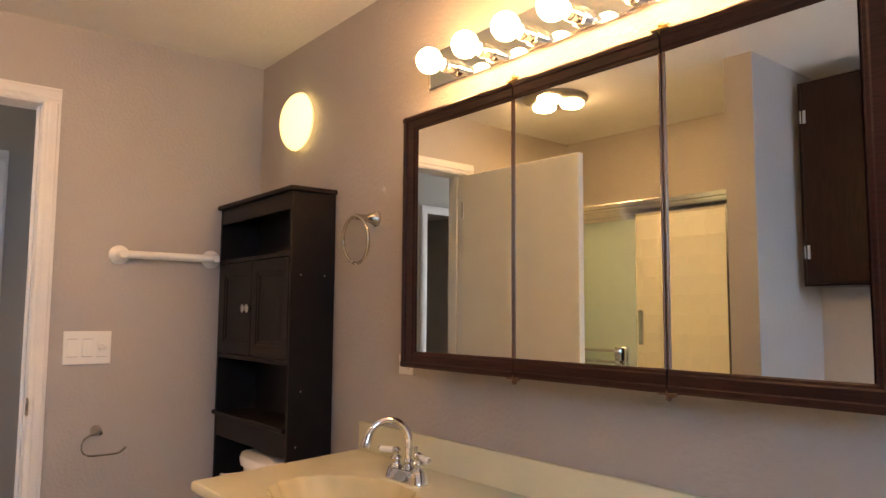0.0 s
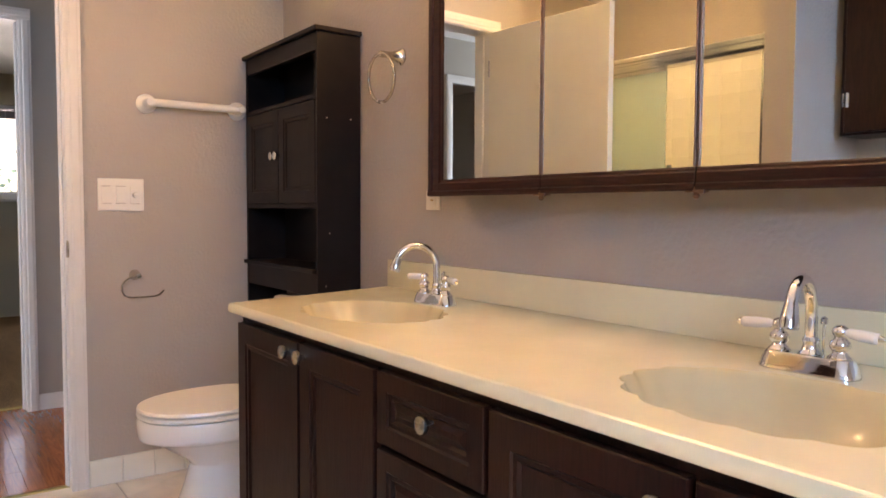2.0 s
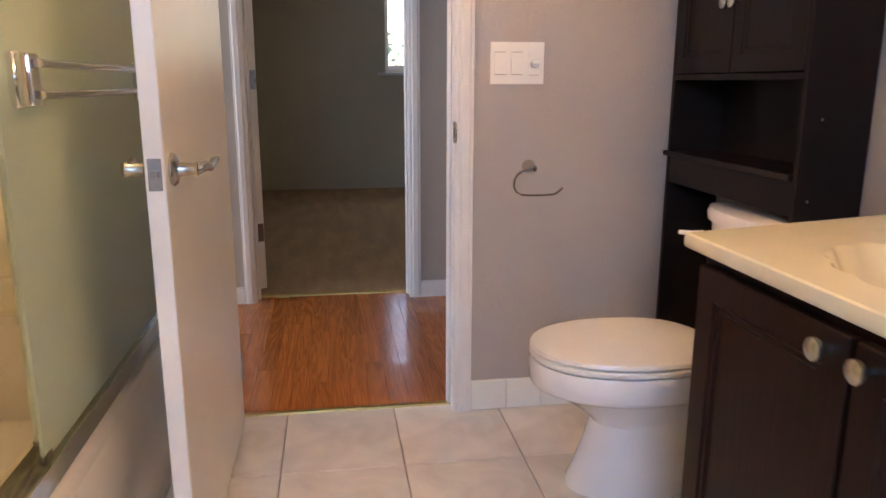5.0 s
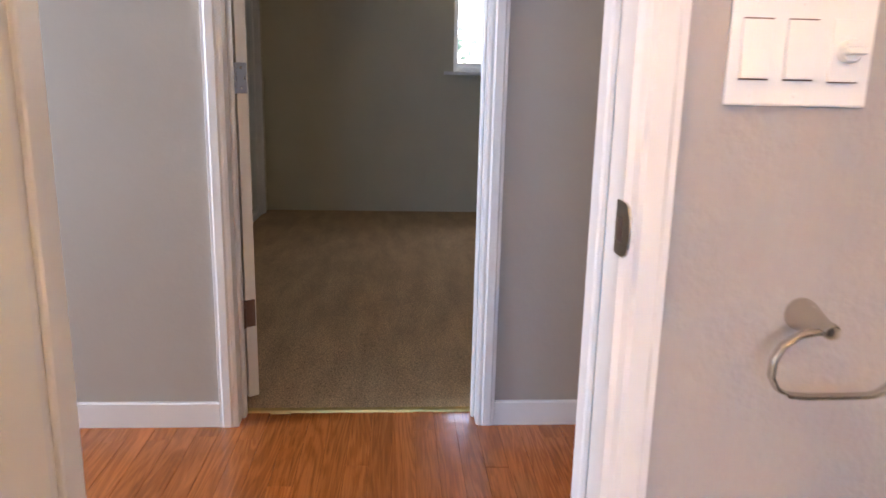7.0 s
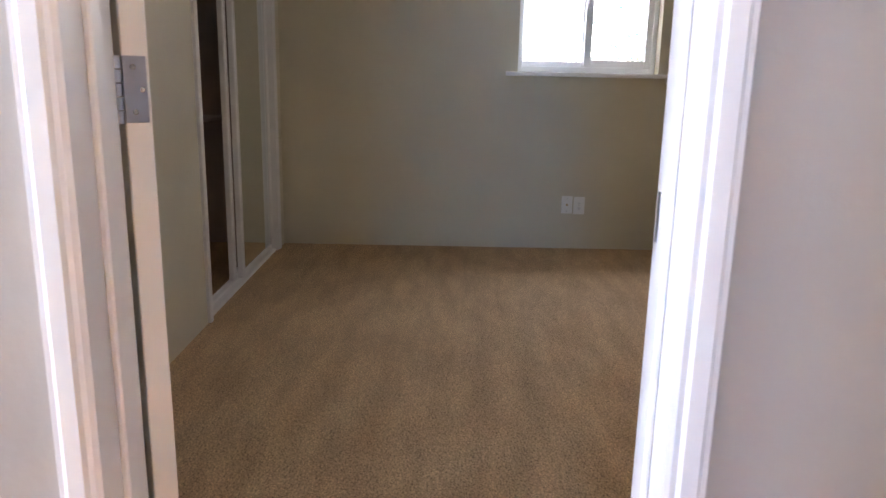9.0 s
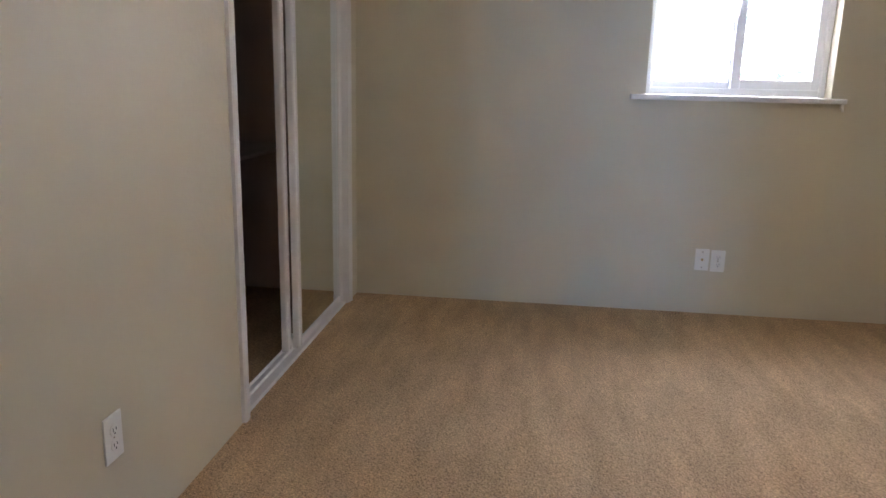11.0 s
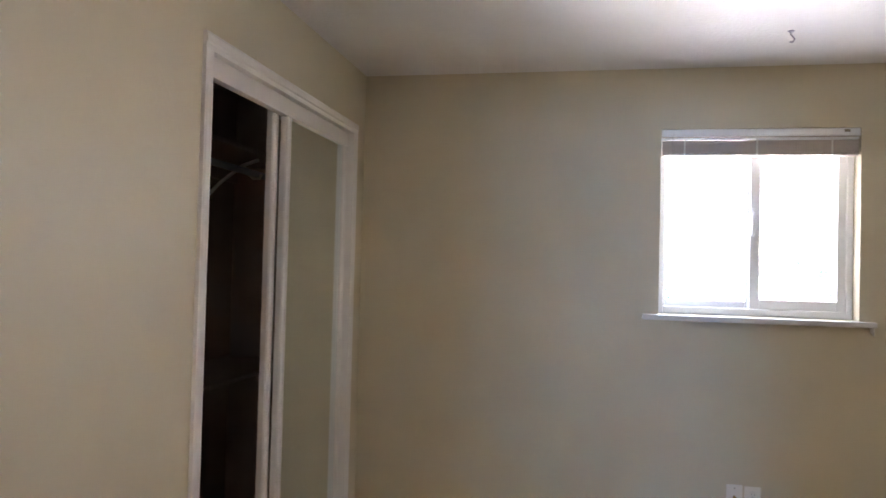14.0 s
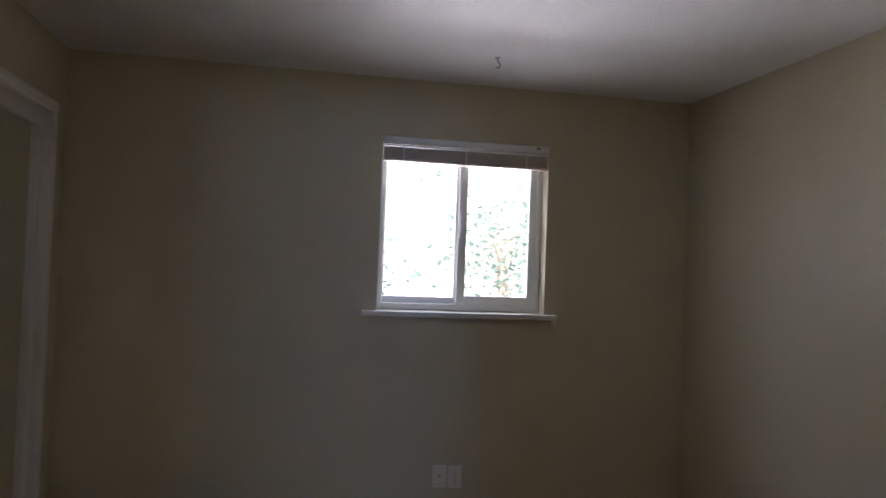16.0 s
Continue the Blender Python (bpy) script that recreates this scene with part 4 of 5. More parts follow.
part("lid", loft([(0.395, 0.88, TY, 0.250, 0.225, 0.186), (0.399, 0.88, TY, 0.256, 0.23, 0.190), (0.408, 0.88, TY, 0.252, 0.228, 0.187), (0.416, 0.88, TY, 0.215, 0.20, 0.155), (0.419, 0.88, TY, 0.12, 0.12, 0.09)]), PLASTIC, toilet, "closed white lid", True)
part("tank", loft([(0.372, 1.26, TY, 0.080, 0.085, 0.200), (0.40, 1.26, TY, 0.085, 0.085, 0.205), (0.70, 1.255, TY, 0.098, 0.092, 0.222)], 48), PORCELAIN, toilet, "", True)
part("tank_lid", loft([(0.700, 1.253, TY, 0.108, 0.098, 0.234), (0.722, 1.253, TY, 0.110, 0.098, 0.236), (0.734, 1.253, TY, 0.104, 0.094, 0.228), (0.738, 1.253, TY, 0.090, 0.08, 0.20)], 48), PORCELAIN, toilet, "", True)
part("flush_lever", tube([(1.16, TY + 0.16, 0.655), (1.145, TY + 0.16, 0.655), (1.138, TY + 0.18, 0.652), (1.130, TY + 0.235, 0.645)], [0.010, 0.009, 0.008, 0.007], 10), PLASTIC, toilet, "white flush lever", True)
for s in (-1, 1):
    part("bolt_cap", lathe([(0.014, 0), (0.012, 0.012), (0, 0.018)], pose(1.0, TY + s * 0.122, 0.0), 12), PORCELAIN, toilet, "", True)

# ---- bathtub ----
tub = thing("bathtub", -0.73, 2.06, 0, "white enamelled built-in bathtub with a panelled apron", "bathtub")
prof = [(XP + 0.014, 0.0), (XP + 0.010, 0.120), (XP + 0.006, 0.260), (XP + 0.002, 0.330), (XP - 0.002, 0.362), (XP - 0.008, 0.384), (XP - 0.018, 0.396), (XP - 0.030, 0.401), (XP - 0.085, 0.402), (XP - 0.105, 0.390), (XP - 0.150, 0.200), (XP - 0.190, 0.120), (XP - 0.560, 0.115), (XP - 0.620, 0.200), (XP - 0.680, 0.390), (XP - 0.700, 0.402), (XT + 0.001, 0.404), (XT + 0.001, 0.0)]
part("shell", extrude_profile(prof, 1, 1.357, 2.773), TUB_WHITE, tub, "", True)
LEDGE = [(XP - 0.095, 0.116), (XP - 0.095, 0.401), (XP - 0.69, 0.401), (XP - 0.69, 0.116)]
part("end_ledge", extrude_profile(LEDGE, 1, 1.358, 1.44), TUB_WHITE, tub)
part("end_ledge", extrude_profile(LEDGE, 1, 2.66, 2.772), TUB_WHITE, tub)
panel = extrude_profile([(XP + 0.0125, 0.020), (XP + 0.0165, 0.026), (XP + 0.0150, 0.120), (XP + 0.0105, 0.262), (XP + 0.0060, 0.330), (XP - 0.0010, 0.352), (XP - 0.010, 0.300), (XP - 0.010, 0.020)], 1, 1.815, 2.700)
part("apron_panel", panel, TUB_WHITE, tub, "slightly raised apron panel", True)

enc = thing("shower_enclosure", -0.39, 2.06, 0.40, "aluminium framed sliding shower doors of greenish obscure glass", "shower door")
part("header", extrude_profile([(-0.362, 1.735), (-0.358, 1.742), (-0.358, 1.762), (-0.364, 1.766), (-0.364, 1.776), (-0.358, 1.780), (-0.358, 1.796), (-0.364, 1.802), (-0.432, 1.802), (-0.436, 1.796), (-0.436, 1.735)], 1, 1.357, 2.773), ALUMINIUM, enc, "", True)
part("track", extrude_profile([(-0.355, 0.401), (-0.357, 0.418), (-0.366, 0.430), (-0.372, 0.418), (-0.392, 0.416), (-0.396, 0.432), (-0.400, 0.416), (-0.420, 0.414), (-0.424, 0.430), (-0.434, 0.430), (-0.436, 0.401)], 1, 1.357, 2.773), ALUMINIUM, enc, "", True)
for y0, y1 in ((1.357, 1.372), (2.758, 2.773)):
    part("side_post", box(-0.432, -0.362, y0, y1, 0.432, 1.735, 0.001), ALUMINIUM, enc)
for x, y0, y1 in ((-0.380, 1.775, 2.660), (-0.412, 1.835, 2.720)):
    g = part("sliding_panel", box(x - 0.003, x + 0.003, y0, y1, 0.436, 1.738), OBSCURE, enc, "greenish obscure glass panel")
    g.visible_shadow = False
    hang = box(x - 0.006, x + 0.006, y0, y1, 1.715, 1.745, 0.001)
    part("hanger_rail", hang, ALUMINIUM, g)
    part("bottom_guide", box(x - 0.006, x + 0.006, y0, y0 + 0.03, 0.428, 0.446, 0.001), SILICONE, g, "grimy bottom guide")
outer_bars = thing("shower_towel_bar", -0.36, 2.2, 1.05, "chrome double towel bar on the shower door", "towel bar")
for y in (1.850, 2.600):
    br = part("bracket", box(-0.377, -0.362, y - 0.034, y + 0.040, 1.030, 1.118, 0.003), CHROME, outer_bars, "chrome bracket plate", True)
    part("bar_seat", box(-0.3622, -0.340, y - 0.034, y + 0.012, 1.032, 1.116, 0.006, seg=2), CHROME, br, "", True)
    for z in (1.046, 1.102):
        part("screw", lathe([(0.005, 0), (0.004, 0.0015), (0, 0.002)], pose(-0.362, y + 0.027, z, 0, 90, 0), 10), NICKEL, br)
for z in (1.050, 1.100):
    part("bar", tube([(-0.335, 1.835, z), (-0.335, 2.605, z)], 0.0075, 12), CHROME, outer_bars, "", True)
pull = thing("shower_door_pull", -0.412, 1.79, 1.2, "chrome pull on the inner shower panel", "handle")
part("grip", box(-0.432, -0.4155, 1.772, 1.795, 1.13, 1.29, 0.003), CHROME, pull)

# ---- wall cabinet in the alcove ----
wc = thing("wall_cabinet", -0.8, 0.96, 1.40, "dark brown wooden wall cabinet with chrome hinges", "wall cabinet")
part("body", box(XA + 0.001, -0.712, 0.70, 1.212, 1.395, 2.290, 0.002), ESPRESSO, wc)
wd = part("door", box(-0.711, -0.690, 0.715, 1.190, 1.405, 2.275, 0.003), ESPRESSO, wc)
for z in (1.54, 2.13):
    part("hinge", box(-0.690, -0.684, 1.168, 1.182, z - 0.030, z + 0.030, 0.002, bm=tube([(-0.688, 1.190, z - 0.028), (-0.688, 1.190, z + 0.028)], 0.005, 8)), CHROME, wd, "chrome surface hinge")

# ---- doors ----
def lever_set(x, y, z, parent, side):
    """A rosette and a waved lever on one face of a door that stands along y."""
    r = part("rosette", lathe([(0.032, 0), (0.032, 0.004), (0.027, 0.010), (0.014, 0.014), (0.012, 0.040), (0.015, 0.048), (0, 0.050)], pose(x, y, z, 0, 90 * side, 0), 22), NICKEL, parent, "brushed nickel rosette", True)
    part("lever", tube([(x + side * 0.030, y, z), (x + side * 0.050, y + 0.006, z), (x + side * 0.058, y + 0.030, z + 0.003), (x + side * 0.060, y + 0.065, z - 0.004), (x + side * 0.062, y + 0.105, z + 0.004), (x + side * 0.066, y + 0.120, z + 0.008)], [0.012, 0.011, 0.0095, 0.0085, 0.009, 0.006], 12), NICKEL, r, "brushed nickel lever", True)


DX = -0.192
door1 = tagged(thing("door_1", DX, 2.762, 0.012, "off-white flush bathroom door standing open, nickel lever", "door"), kind="structure")
part("leaf", box(DX - 0.018, DX + 0.018, 1.945, 2.760, 0.014, 2.032, 0.002), DOOR_PAINT, door1)
part("latch_plate", box(DX - 0.0125, DX + 0.0125, 1.943, 1.946, 0.875, 0.935, 0.001, bm=box(DX - 0.006, DX + 0.006, 1.935, 1.944, 0.898, 0.914, 0.002)), NICKEL, door1, "brushed nickel latch plate")
lever_set(DX + 0.018, 2.005, 0.908, door1, 1)
lever_set(DX - 0.018, 2.005, 0.908, door1, -1)
for z in (0.20, 1.84):
    part("hinge", box(DX + 0.012, DX + 0.022, 2.752, 2.766, z - 0.045, z + 0.045, 0.002), STEEL, door1, "steel hinge")
door1.rotation_euler = (0, 0, radians(-0.3))

part_strike = thing("strike_plate", 0.50, 2.79, 0.92, "small steel strike plate on the bathroom jamb", "strike plate")
sp = extrude_profile([(2.732, 0.904), (2.738, 0.895), (2.748, 0.891), (2.778, 0.891), (2.780, 0.894), (2.780, 0.952), (2.778, 0.955), (2.748, 0.955), (2.738, 0.951), (2.732, 0.942), (2.728, 0.923)], 0, 0.4975, 0.5003)
part("plate", sp, NICKEL, part_strike)
part("hole", box(0.4965, 0.4985, 2.756, 2.772, 0.908, 0.936), BRONZE, part_strike, "dark latch hole")

# bedroom door, swung far back
door2 = tagged(thing("door_2", 0, 0, 0, "off-white flush bedroom door swung wide open, two hinges", "door"), kind="structure")
part("leaf", box(0.002, 0.726, -0.037, 0.0, 0.030, 2.032, 0.002), DOOR_PAINT, door2)
for z, mat, lab in ((0.325, BRONZE, "brown bronze hinge"), (1.082, STEEL, "brushed steel hinge with three screws"), (1.86, STEEL, "brushed steel hinge with three screws")):
    h = part("hinge_leaf", box(-0.0015, 0.003, -0.032, 0.000, z - 0.046, z + 0.046, 0.001), mat, door2, lab)
    for a, b in ((-0.010, 0.031), (-0.021, 0.0), (-0.010, -0.031)):
        part("screw", lathe([(0.0042, 0), (0.003, 0.0012), (0, 0.0008)], pose(-0.0015, a - 0.004, z + b, 0, -90, 0), 10), BRONZE if mat is BRONZE else NICKEL, h)
    barrel = bmesh.new()
    for k in range(5):
        tube([(-0.003, 0.0085, z - 0.047 + k * 0.0188), (-0.003, 0.0085, z - 0.047 + k * 0.0188 + 0.0172)], 0.0075, 12, barrel)
    part("knuckle", barrel, mat, h, "", True)
part("knob", lathe([(0.032, 0), (0.030, 0.006), (0.012, 0.012), (0.012, 0.035), (0.026, 0.050), (0.026, 0.062), (0, 0.068)], pose(0.665, 0.0, 0.915, -90, 0, 0), 20), NICKEL, door2, "", True)
door2.matrix_basis = pose(-0.2535, 4.262, 0, 0, 0, 124)
strike2 = thing("strike_plate", 0.50, 4.21, 0.92, "dark steel strike plate on the bedroom jamb", "strike plate")
part("plate", box(0.4975, 0.5003, 4.200, 4.238, 0.885, 0.957, 0.001), STEEL, strike2)

# ---- bedroom: closet ----
structure("closet_fascia", box(XL - 0.052, XL - 0.018, 6.412, 7.820, 1.966, 2.034, 0.002), TRIM, "white fascia board over the closet doors", "trim")
structure("closet_track", extrude_profile([(XL - 0.100, 0.006), (XL - 0.100, 0.018), (XL - 0.092, 0.026), (XL - 0.084, 0.018), (XL - 0.062, 0.018), (XL - 0.056, 0.026), (XL - 0.050, 0.018), (XL - 0.014, 0.018), (XL - 0.008, 0.006)], 1, 6.412, 7.820), TRIM, "white floor track of the closet doors", "trim")


def closet_door(x, y0, y1, label):
    d = thing("closet_door", x, (y0 + y1) / 2, 0.024, label, "closet door", "sliding mirror doors of the closet")
    for a, b in ((y0, y0 + 0.050), (y1 - 0.042, y1)):
        pr = [(x - 0.014, a), (x + 0.008, a), (x + 0.014, a + 0.004), (x + 0.014, a + 0.010), (x + 0.009, a + 0.013), (x + 0.009, b - 0.012), (x + 0.014, b - 0.009), (x + 0.014, b - 0.004), (x + 0.008, b), (x - 0.014, b)]
        part("stile", extrude_profile(pr, 2, 0.026, 2.0), TRIM, d)
    part("bottom_rail", box(x - 0.012, x + 0.012, y0 + 0.048, y1 - 0.040, 0.026, 0.058, 0.003), TRIM, d)
    part("top_rail", box(x - 0.012, x + 0.012, y0 + 0.048, y1 - 0.040, 1.975, 2.0, 0.003), TRIM, d)
    part("mirror_pane", box(x - 0.002, x + 0.004, y0 + 0.047, y1 - 0.039, 0.056, 1.978), MIRROR, d, "silvered mirror glass")
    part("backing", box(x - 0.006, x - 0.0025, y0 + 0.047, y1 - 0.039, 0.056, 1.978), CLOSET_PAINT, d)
    return d


closet_door(XL - 0.038, 7.066, 7.818, "white framed sliding mirror door, pushed shut")
closet_door(XL - 0.070, 7.008, 7.790, "white framed sliding mirror door behind the front one")
rod = thing("closet_rod", -1.24, 7.0, 1.80, "dark metal closet rod with end brackets", "closet rod")
part("rod", tube([(-1.26, 6.003, 1.80), (-1.26, 8.020, 1.80)], 0.016, 14), STEEL, rod, "", True)
for y in (6.008, 8.016):
    part("bracket", lathe([(0.034, -0.004), (0.034, 0.004), (0.02, 0.004), (0.02, 0.012), (0, 0.012)], pose(-1.26, y, 1.80, 90 if y > 7 else -90), 16), STEEL, rod)
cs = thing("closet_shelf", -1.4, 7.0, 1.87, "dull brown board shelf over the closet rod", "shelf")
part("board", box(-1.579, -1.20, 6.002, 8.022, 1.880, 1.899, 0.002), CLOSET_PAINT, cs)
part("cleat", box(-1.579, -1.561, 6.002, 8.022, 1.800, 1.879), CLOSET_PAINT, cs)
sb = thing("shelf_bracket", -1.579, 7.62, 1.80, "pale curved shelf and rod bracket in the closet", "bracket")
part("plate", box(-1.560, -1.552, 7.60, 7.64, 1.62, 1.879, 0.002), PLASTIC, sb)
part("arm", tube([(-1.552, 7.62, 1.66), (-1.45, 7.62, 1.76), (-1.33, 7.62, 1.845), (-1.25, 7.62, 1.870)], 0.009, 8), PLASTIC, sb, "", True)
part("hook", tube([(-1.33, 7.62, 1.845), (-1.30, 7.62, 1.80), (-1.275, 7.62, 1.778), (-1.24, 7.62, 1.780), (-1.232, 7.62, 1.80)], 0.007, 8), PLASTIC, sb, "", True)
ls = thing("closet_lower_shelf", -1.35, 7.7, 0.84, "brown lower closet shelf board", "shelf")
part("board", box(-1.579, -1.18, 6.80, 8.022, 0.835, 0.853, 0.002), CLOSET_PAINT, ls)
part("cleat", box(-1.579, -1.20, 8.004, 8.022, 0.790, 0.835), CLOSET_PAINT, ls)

# ---- bedroom: window ----
win = tagged(thing("window_1", 1.135, Y4 + 0.1, 1.18, "white vinyl sliding window with bright daylight outside", "window"), kind="structure")
FX0, FX1, FZ0, FZ1, FY = 0.690, 1.592, 1.168, 2.078, Y4 + 0.085
fr = box(FX0, FX0 + 0.030, FY, FY + 0.07, FZ0, FZ1, 0.003)
box(FX1 - 0.030, FX1, FY, FY + 0.07, FZ0, FZ1, 0.003, fr)
box(FX0 + 0.030, FX1 - 0.030, FY, FY + 0.07, FZ0, FZ0 + 0.036, 0.003, fr)
box(FX0 + 0.030, FX1 - 0.030, FY, FY + 0.07, FZ1 - 0.030, FZ1, 0.003, fr)
part("frame", fr, VINYL, win)


def sash(x0, x1, y, w):
    bm = box(x0, x0 + w, y, y + 0.026, FZ0 + 0.034, FZ1 - 0.028, 0.003)
    box(x1 - w, x1, y, y + 0.026, FZ0 + 0.034, FZ1 - 0.028, 0.003, bm)
    box(x0 + w, x1 - w, y, y + 0.026, FZ0 + 0.034, FZ0 + 0.034 + w, 0.003, bm)
    box(x0 + w, x1 - w, y, y + 0.026, FZ1 - 0.028 - w, FZ1 - 0.028, 0.003, bm)
    s = part("sash", bm, VINYL, win)
    g = part("pane", box(x0 + w - 0.004, x1 - w + 0.004, y + 0.011, y + 0.015, FZ0 + 0.030 + w, FZ1 - 0.024 - w), CLEAR, s, "clear window glass")
    g.visible_shadow = False
    return s


sash(FX0 + 0.006, 1.150, FY + 0.040, 0.036)
right_sash = sash(1.126, FX1 - 0.020, FY + 0.010, 0.048)
part("latch", box(1.130, 1.148, FY + 0.000, FY + 0.011, 1.56, 1.70, 0.004, bm=tube([(1.139, FY - 0.002, 1.60), (1.136, FY - 0.016, 1.62), (1.132, FY - 0.018, 1.65), (1.146, FY - 0.012, 1.675)], 0.006, 8)), VINYL, right_sash, "white sash latch")
structure("window_sill", box(0.612, 1.657, Y4 - 0.045, Y4 + 0.084, 1.139, 1.1655, 0.004, seg=2), TRIM, "white painted window sill board", "window sill")
cleat = thing("cord_cleat", 1.655, Y4, 1.13, "small white cord cleat under the sill", "cleat")
part("cleat", box(1.640, 1.656, Y4 - 0.018, Y4, 1.112, 1.139, 0.003, bm=box(1.644, 1.652, Y4 - 0.030, Y4 - 0.014, 1.102, 1.118, 0.002)), PLASTIC, cleat)

blind = thing("window_blind", 1.135, Y4 + 0.05, 1.955, "raised white horizontal blind stacked under its headrail", "window blind")
part("headrail", box(0.694, 1.588, Y4 + 0.012, Y4 + 0.056, 2.042, 2.078, 0.003), BACKLIT_BLIND, blind)
part("valance", extrude_profile([(Y4 + 0.004, 2.040), (Y4 - 0.004, 2.041), (Y4 - 0.004, 2.046), (Y4 + 0.001, 2.048), (Y4 + 0.001, 2.072), (Y4 + 0.005, 2.077), (Y4 + 0.008, 2.077), (Y4 + 0.008, 2.040)], 0, 0.692, 1.590), VINYL, blind)
part("valance_clip", box(1.520, 1.545, Y4 - 0.005, Y4 + 0.002, 2.058, 2.070, 0.002), NICKEL, blind, "small clip on the valance")
# two white slats on top; those below carry the backlit shade in their colour
for k in range(13):
    z = 2.036 - 0.0052 * k - (0.003 if k > 1 else 0)
    w = (0.028 if k < 2 else 0.024) + 0.002 * math.sin(k * 2.3)
    slat = extrude_profile([(Y4 + 0.034 - w, z - 0.0010), (Y4 + 0.034, z + 0.001), (Y4 + 0.034 + w, z - 0.0010), (Y4 + 0.034 + w, z - 0.0050), (Y4 + 0.034, z - 0.0038), (Y4 + 0.034 - w, z - 0.0050)], 0, 0.696, 1.586)
    part("slat", slat, VINYL if k < 2 else BACKLIT_BLIND, blind)
part("bottom_rail", box(0.696, 1.586, Y4 + 0.008, Y4 + 0.060, 1.948, 1.964, 0.003), BACKLIT_BLIND, blind)
for x in (0.80, 1.135, 1.47):
    part("ladder_tape", box(x - 0.004, x + 0.004, Y4 + 0.006, Y4 + 0.008, 1.948, 2.038), PLASTIC, blind)
part("wand", tube([(0.745, Y4 - 0.006, 2.050), (0.744, Y4 - 0.008, 1.955)], 0.004, 8), CLEAR, blind, "clear tilt wand")

outlet("wall_outlet", pose(1.055, Y4, 0.307, 0, 0, 0), "white jack plate low on the bedroom wall", "jack")
outlet("wall_outlet", pose(1.137, Y4, 0.303, 0, 0, 0), "white duplex outlet low on the bedroom wall")
outlet("wall_outlet", pose(XL, 5.594, 0.350, 0, 0, 90), "white duplex outlet on the closet wall")
hk = thing("ceiling_hook", 1.146, 7.505, HR, "small dark metal screw hook in the ceiling", "hook")
part("hook", tube([(1.146, 7.505, HR + 0.004), (1.146, 7.505, HR - 0.016), (1.154, 7.505, HR - 0.022), (1.160, 7.505, HR - 0.034), (1.152, 7.505, HR - 0.046), (1.140, 7.505, HR - 0.044)], 0.0035, 8, bm=lathe([(0.014, 0), (0.012, -0.004), (0, -0.005)], pose(1.146, 7.505, HR + 0.001), 12)), STEEL, hk, "", True)

# ---- unseen windows that let the daylight in ----
for name, args, lab in (("window_2", (-0.90, 0.00, -1.68, -1.65, 1.45, 2.15), "white framed bathroom window"), ("window_3", (-3.27, -3.24, 3.15, 3.85, 0.9, 2.0), "white framed hall window")):
    x0, x1, y0, y1, z0, z1 = args
    w = tagged(thing(name, (x0 + x1) / 2, (y0 + y1) / 2, z0, lab, "window"), kind="structure")
    bm = bmesh.new()
    if name == "window_2":
        for a, b in ((x0, x0 + 0.04), (x1 - 0.04, x1)):
            box(a, b, y0, y1, z0, z1, 0.003, bm)
        box(x0 + 0.04, x1 - 0.04, y0, y1, z0, z0 + 0.04, 0.003, bm)
        box(x0 + 0.04, x1 - 0.04, y0, y1, z1 - 0.04, z1, 0.003, bm)
        pane = box(x0 + 0.036, x1 - 0.036, y0 + 0.012, y0 + 0.016, z0 + 0.036, z1 - 0.036)
    else:
        for a, b in ((y0, y0 + 0.04), (y1 - 0.04, y1)):
            box(x0, x1, a, b, z0, z1, 0.003, bm)
        box(x0, x1, y0 + 0.04, y1 - 0.04, z0, z0 + 0.04, 0.003, bm)
        box(x0, x1, y0 + 0.04, y1 - 0.04, z1 - 0.04, z1, 0.003, bm)
        pane = box(x0 + 0.012, x0 + 0.016, y0 + 0.036, y1 - 0.036, z0 + 0.036, z1 - 0.036)
    part("frame", bm, VINYL, w)
    part("pane", pane, CLEAR, w).visible_shadow = False

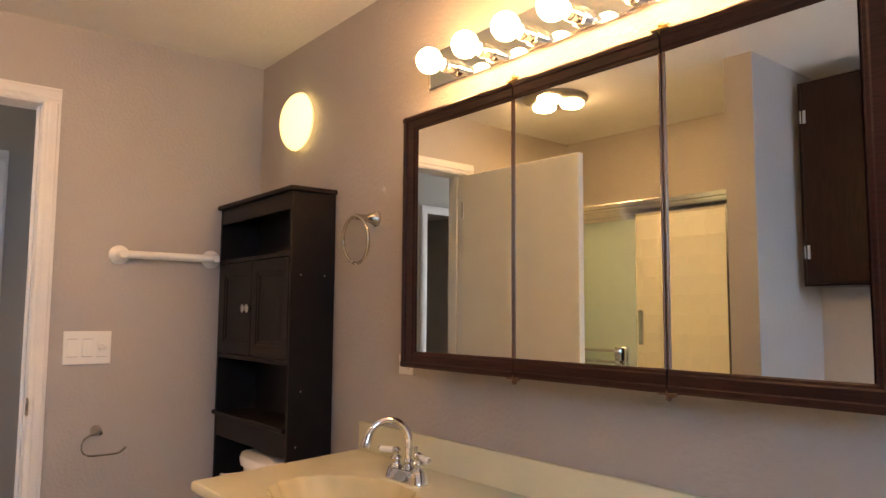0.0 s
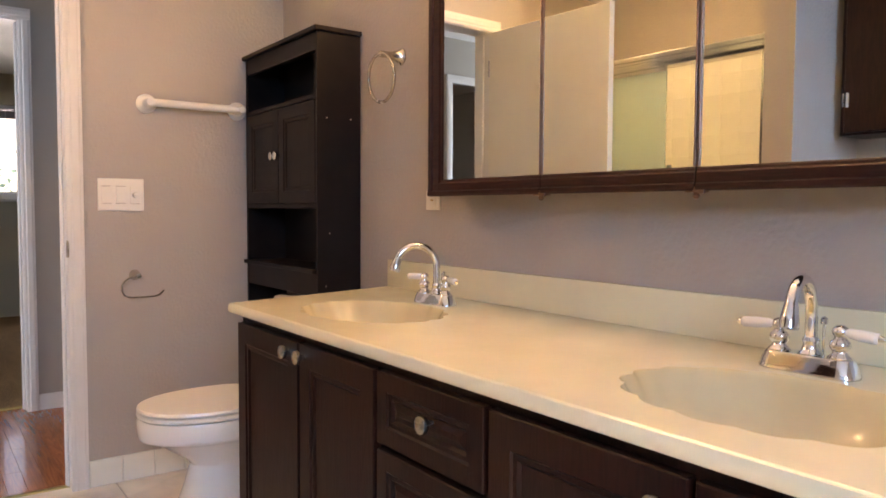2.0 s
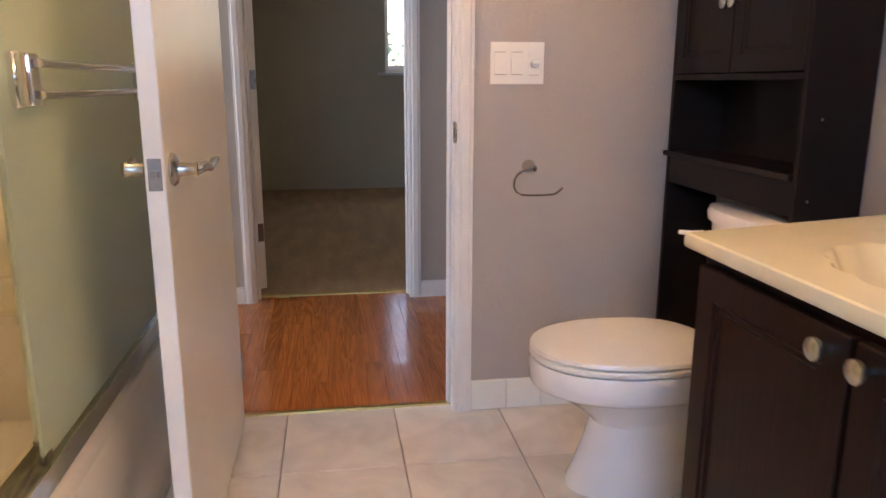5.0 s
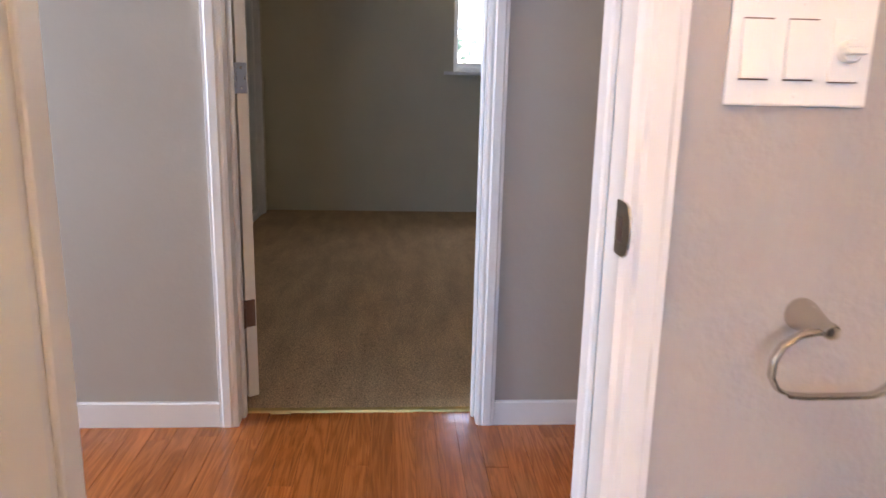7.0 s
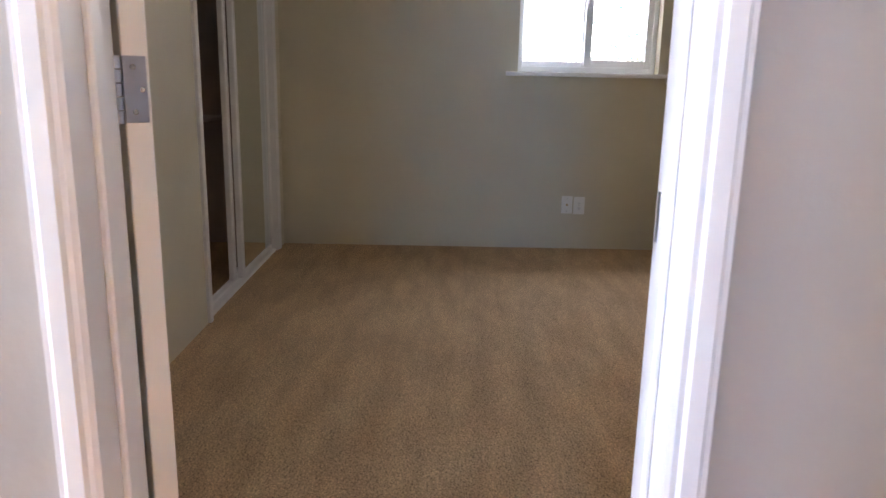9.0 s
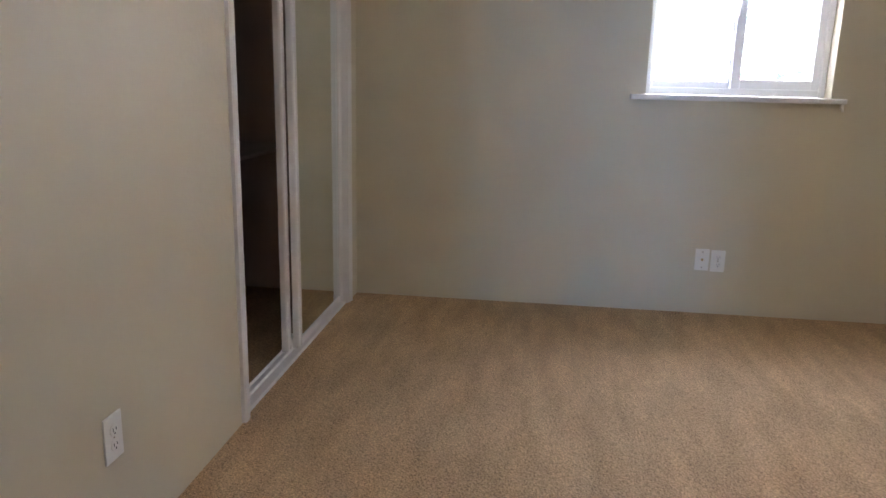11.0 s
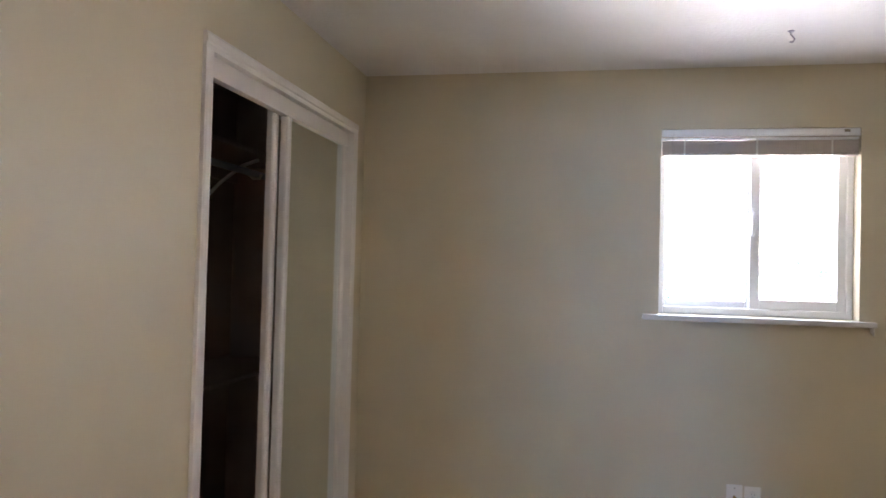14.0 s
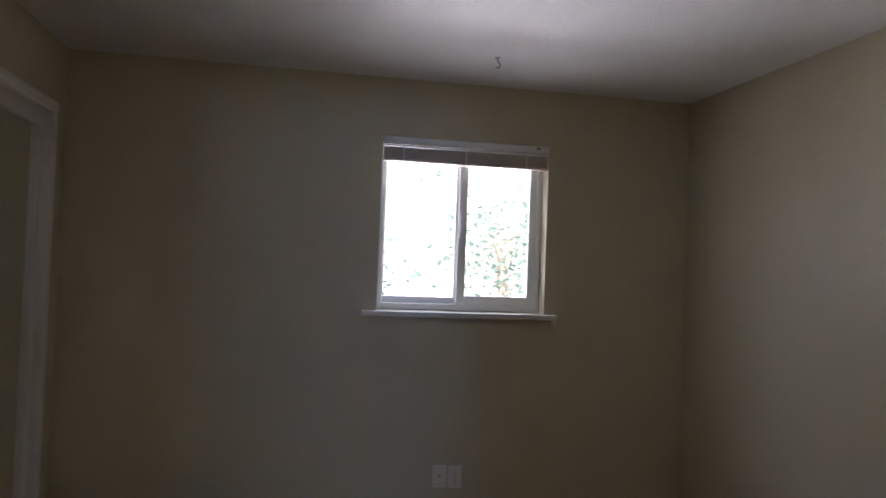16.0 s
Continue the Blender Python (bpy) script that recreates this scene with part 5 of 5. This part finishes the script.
# ---- trees outside ----
def tree(x, y, h, seed, label, low=0.26):
    """A tapered trunk, forking limbs, and a crown of many small leaves in loose clumps."""
    rnd = random.Random(seed)
    t = thing("tree", x, y, -0.35, label, "tree", "trees beyond the window")
    bm = tube([(x, y, -0.37), (x + 0.05, y, h * 0.2), (x - 0.04, y + 0.06, h * 0.42), (x + 0.06, y, h * 0.62)], [0.030 * h, 0.024 * h, 0.016 * h, 0.006 * h], 10)
    tips = []
    for k in range(11):
        a, z0 = k * 2.4, h * (low + 0.03 * k)
        r = h * rnd.uniform(0.16, 0.30)
        tip = (x + r * math.cos(a), y + r * math.sin(a), z0 + h * rnd.uniform(0.12, 0.26))
        tube([(x, y, z0), (x + 0.5 * r * math.cos(a), y + 0.5 * r * math.sin(a), z0 + (tip[2] - z0) * 0.4), tip], [0.007 * h, 0.005 * h, 0.002 * h], 6, bm)
        tips += [tip, (x + 0.6 * r * math.cos(a), y + 0.6 * r * math.sin(a), z0 + (tip[2] - z0) * 0.6)]
    part("trunk", bm, BARK, t, "", True)
    verts, faces = [], []
    for tip in tips:
        for _ in range(55):
            c = Vector((rnd.gauss(tip[0], h * 0.09), rnd.gauss(tip[1], h * 0.09), rnd.gauss(tip[2], h * 0.08)))
            u = Vector((rnd.gauss(0, 1), rnd.gauss(0, 1), rnd.gauss(0, 0.6))).normalized()
            v = u.cross(Vector((rnd.gauss(0, 1), rnd.gauss(0, 1), rnd.gauss(0, 1)))).normalized()
            s = rnd.uniform(0.05, 0.10)
            i = len(verts)
            verts += [c - u * s, c + v * s * 0.45 + Vector((0, 0, -0.01)), c + u * s, c - v * s * 0.45]
            faces.append((i, i + 1, i + 2, i + 3))
    me = bpy.data.meshes.new("crown")
    me.from_pydata([v - ORIGIN[t] for v in verts], [], faces)
    me.materials.append(LEAF)
    crown = new("crown", me)
    crown.parent = t
    return t


tree(4.15, 18.0, 4.6, 3, "leafy green tree in the sun outside the window", 0.10)
tree(0.45, 14.4, 3.6, 5, "bushy green tree in the sun outside the window", 0.02)
tree(-3.0, 27.0, 6.5, 8, "tall leafy green tree in the sun outside")

# ---- pieces: floor tiles, wall tiles, oak strips ----
def piece_mesh(name, sx, sy, sz, bevel, mat):
    bm = box(-sx / 2, sx / 2, -sy / 2, sy / 2, -sz, 0)
    top = [e for e in bm.edges if all(v.co.z > -1e-6 for v in e.verts)]
    bmesh.ops.bevel(bm, geom=top, offset=bevel, segments=1, affect="EDGES")
    me = bpy.data.meshes.new(name)
    bm.to_mesh(me)
    bm.free()
    me.materials.append(mat)
    return me


def lay(name, me, m, parent):
    ob = new(name, me)
    ob.parent = parent
    ob.matrix_basis = m
    return ob


rnd = random.Random(11)
floor_bath, floor_hall = bpy.data.objects["floor_bath"], bpy.data.objects["floor_hall"]
PX, PY, JX, JY = 0.350, 0.402, 0.306, 2.042
cuts = {}
for i in range(-5, 5):
    for j in range(-10, 4):
        x0, x1 = max(JX + i * PX + 0.002, XP + 0.012 if j * PY + JY > 1.0 else XA), min(JX + (i + 1) * PX - 0.002, XW)
        y0, y1 = max(JY + j * PY + 0.002, -1.598), min(JY + (j + 1) * PY - 0.002, 2.824)
        if x1 - x0 < 0.03 or y1 - y0 < 0.03:
            continue
        key = (round(x1 - x0, 3), round(y1 - y0, 3))
        if key not in cuts:
            cuts[key] = piece_mesh("tile", *key, 0.008, 0.0018, TILE)
        lay("tile", cuts[key], pose((x0 + x1) / 2, (y0 + y1) / 2, rnd.uniform(-0.0004, 0.0004)), floor_bath)

strips = {}
x, col = -1.02, 0
while x < 1.20:
    y = 2.846 - rnd.uniform(0.05, 0.80)
    while y < 4.206:
        n = rnd.choice((0.55, 0.75, 0.95))
        y0, y1 = max(y, 2.846), min(y + n, 4.206)
        if y1 - y0 > 0.04:
            key = round(y1 - y0, 2)
            if key not in strips:
                strips[key] = piece_mesh("plank", 0.0672, key, 0.007, 0.0006, OAK)
            lay("plank", strips[key], pose(x, (y0 + y1) / 2, 0), floor_hall)
        y += n + 0.0006
    x += 0.0676

square = piece_mesh("tile", 0.105, 0.105, 0.006, 0.0012, WALL_TILE)
backwall, endwall, farwall = bpy.data.objects["wall_tub_back"], bpy.data.objects["wall_tub_end"], bpy.data.objects["wall_bath_door"]
for i in range(13):
    for k in range(14):
        lay("tile", square, pose(XT + 0.006, 1.355 + 0.054 + 0.1085 * i, 0.405 + 0.054 + 0.1085 * k, 90, 0, 90), backwall)
for i in range(6):
    for k in range(14):
        lay("tile", square, pose(XT + 0.07 + 0.1085 * i, 1.361, 0.459 + 0.1085 * k, -90, 0, 0), endwall)
        lay("tile", square, pose(XT + 0.07 + 0.1085 * i, YD - 0.006, 0.459 + 0.1085 * k, 90, 0, 0), farwall)

for name, args in (("tile_bed_back", (XT, XT + 0.0050, 1.355, YD, 0.40, 1.926)), ("tile_bed_end", (XT + 0.0050, -0.440, 1.355, 1.3600, 0.40, 1.926)), ("tile_bed_far", (XT + 0.0050, -0.440, YD - 0.0050, YD, 0.40, 1.926))):
    structure(name, box(*args), TILE_BED, "cream mortar joints of the tub tiles", "wall")

skirt = piece_mesh("tile", 0.1185, 0.104, 0.009, 0.0025, WALL_TILE)
for k in range(6):
    lay("tile", skirt, pose(0.6195 + 0.1200 * k, YD - 0.011, 0.053, 90, 0, 0), bpy.data.objects["baseboard_bath"])
for k in range(7):
    lay("tile", skirt, pose(XW - 0.011, YD - 0.075 - 0.1200 * k, 0.053, 90, 0, -90), bpy.data.objects["baseboard_bath_side"])
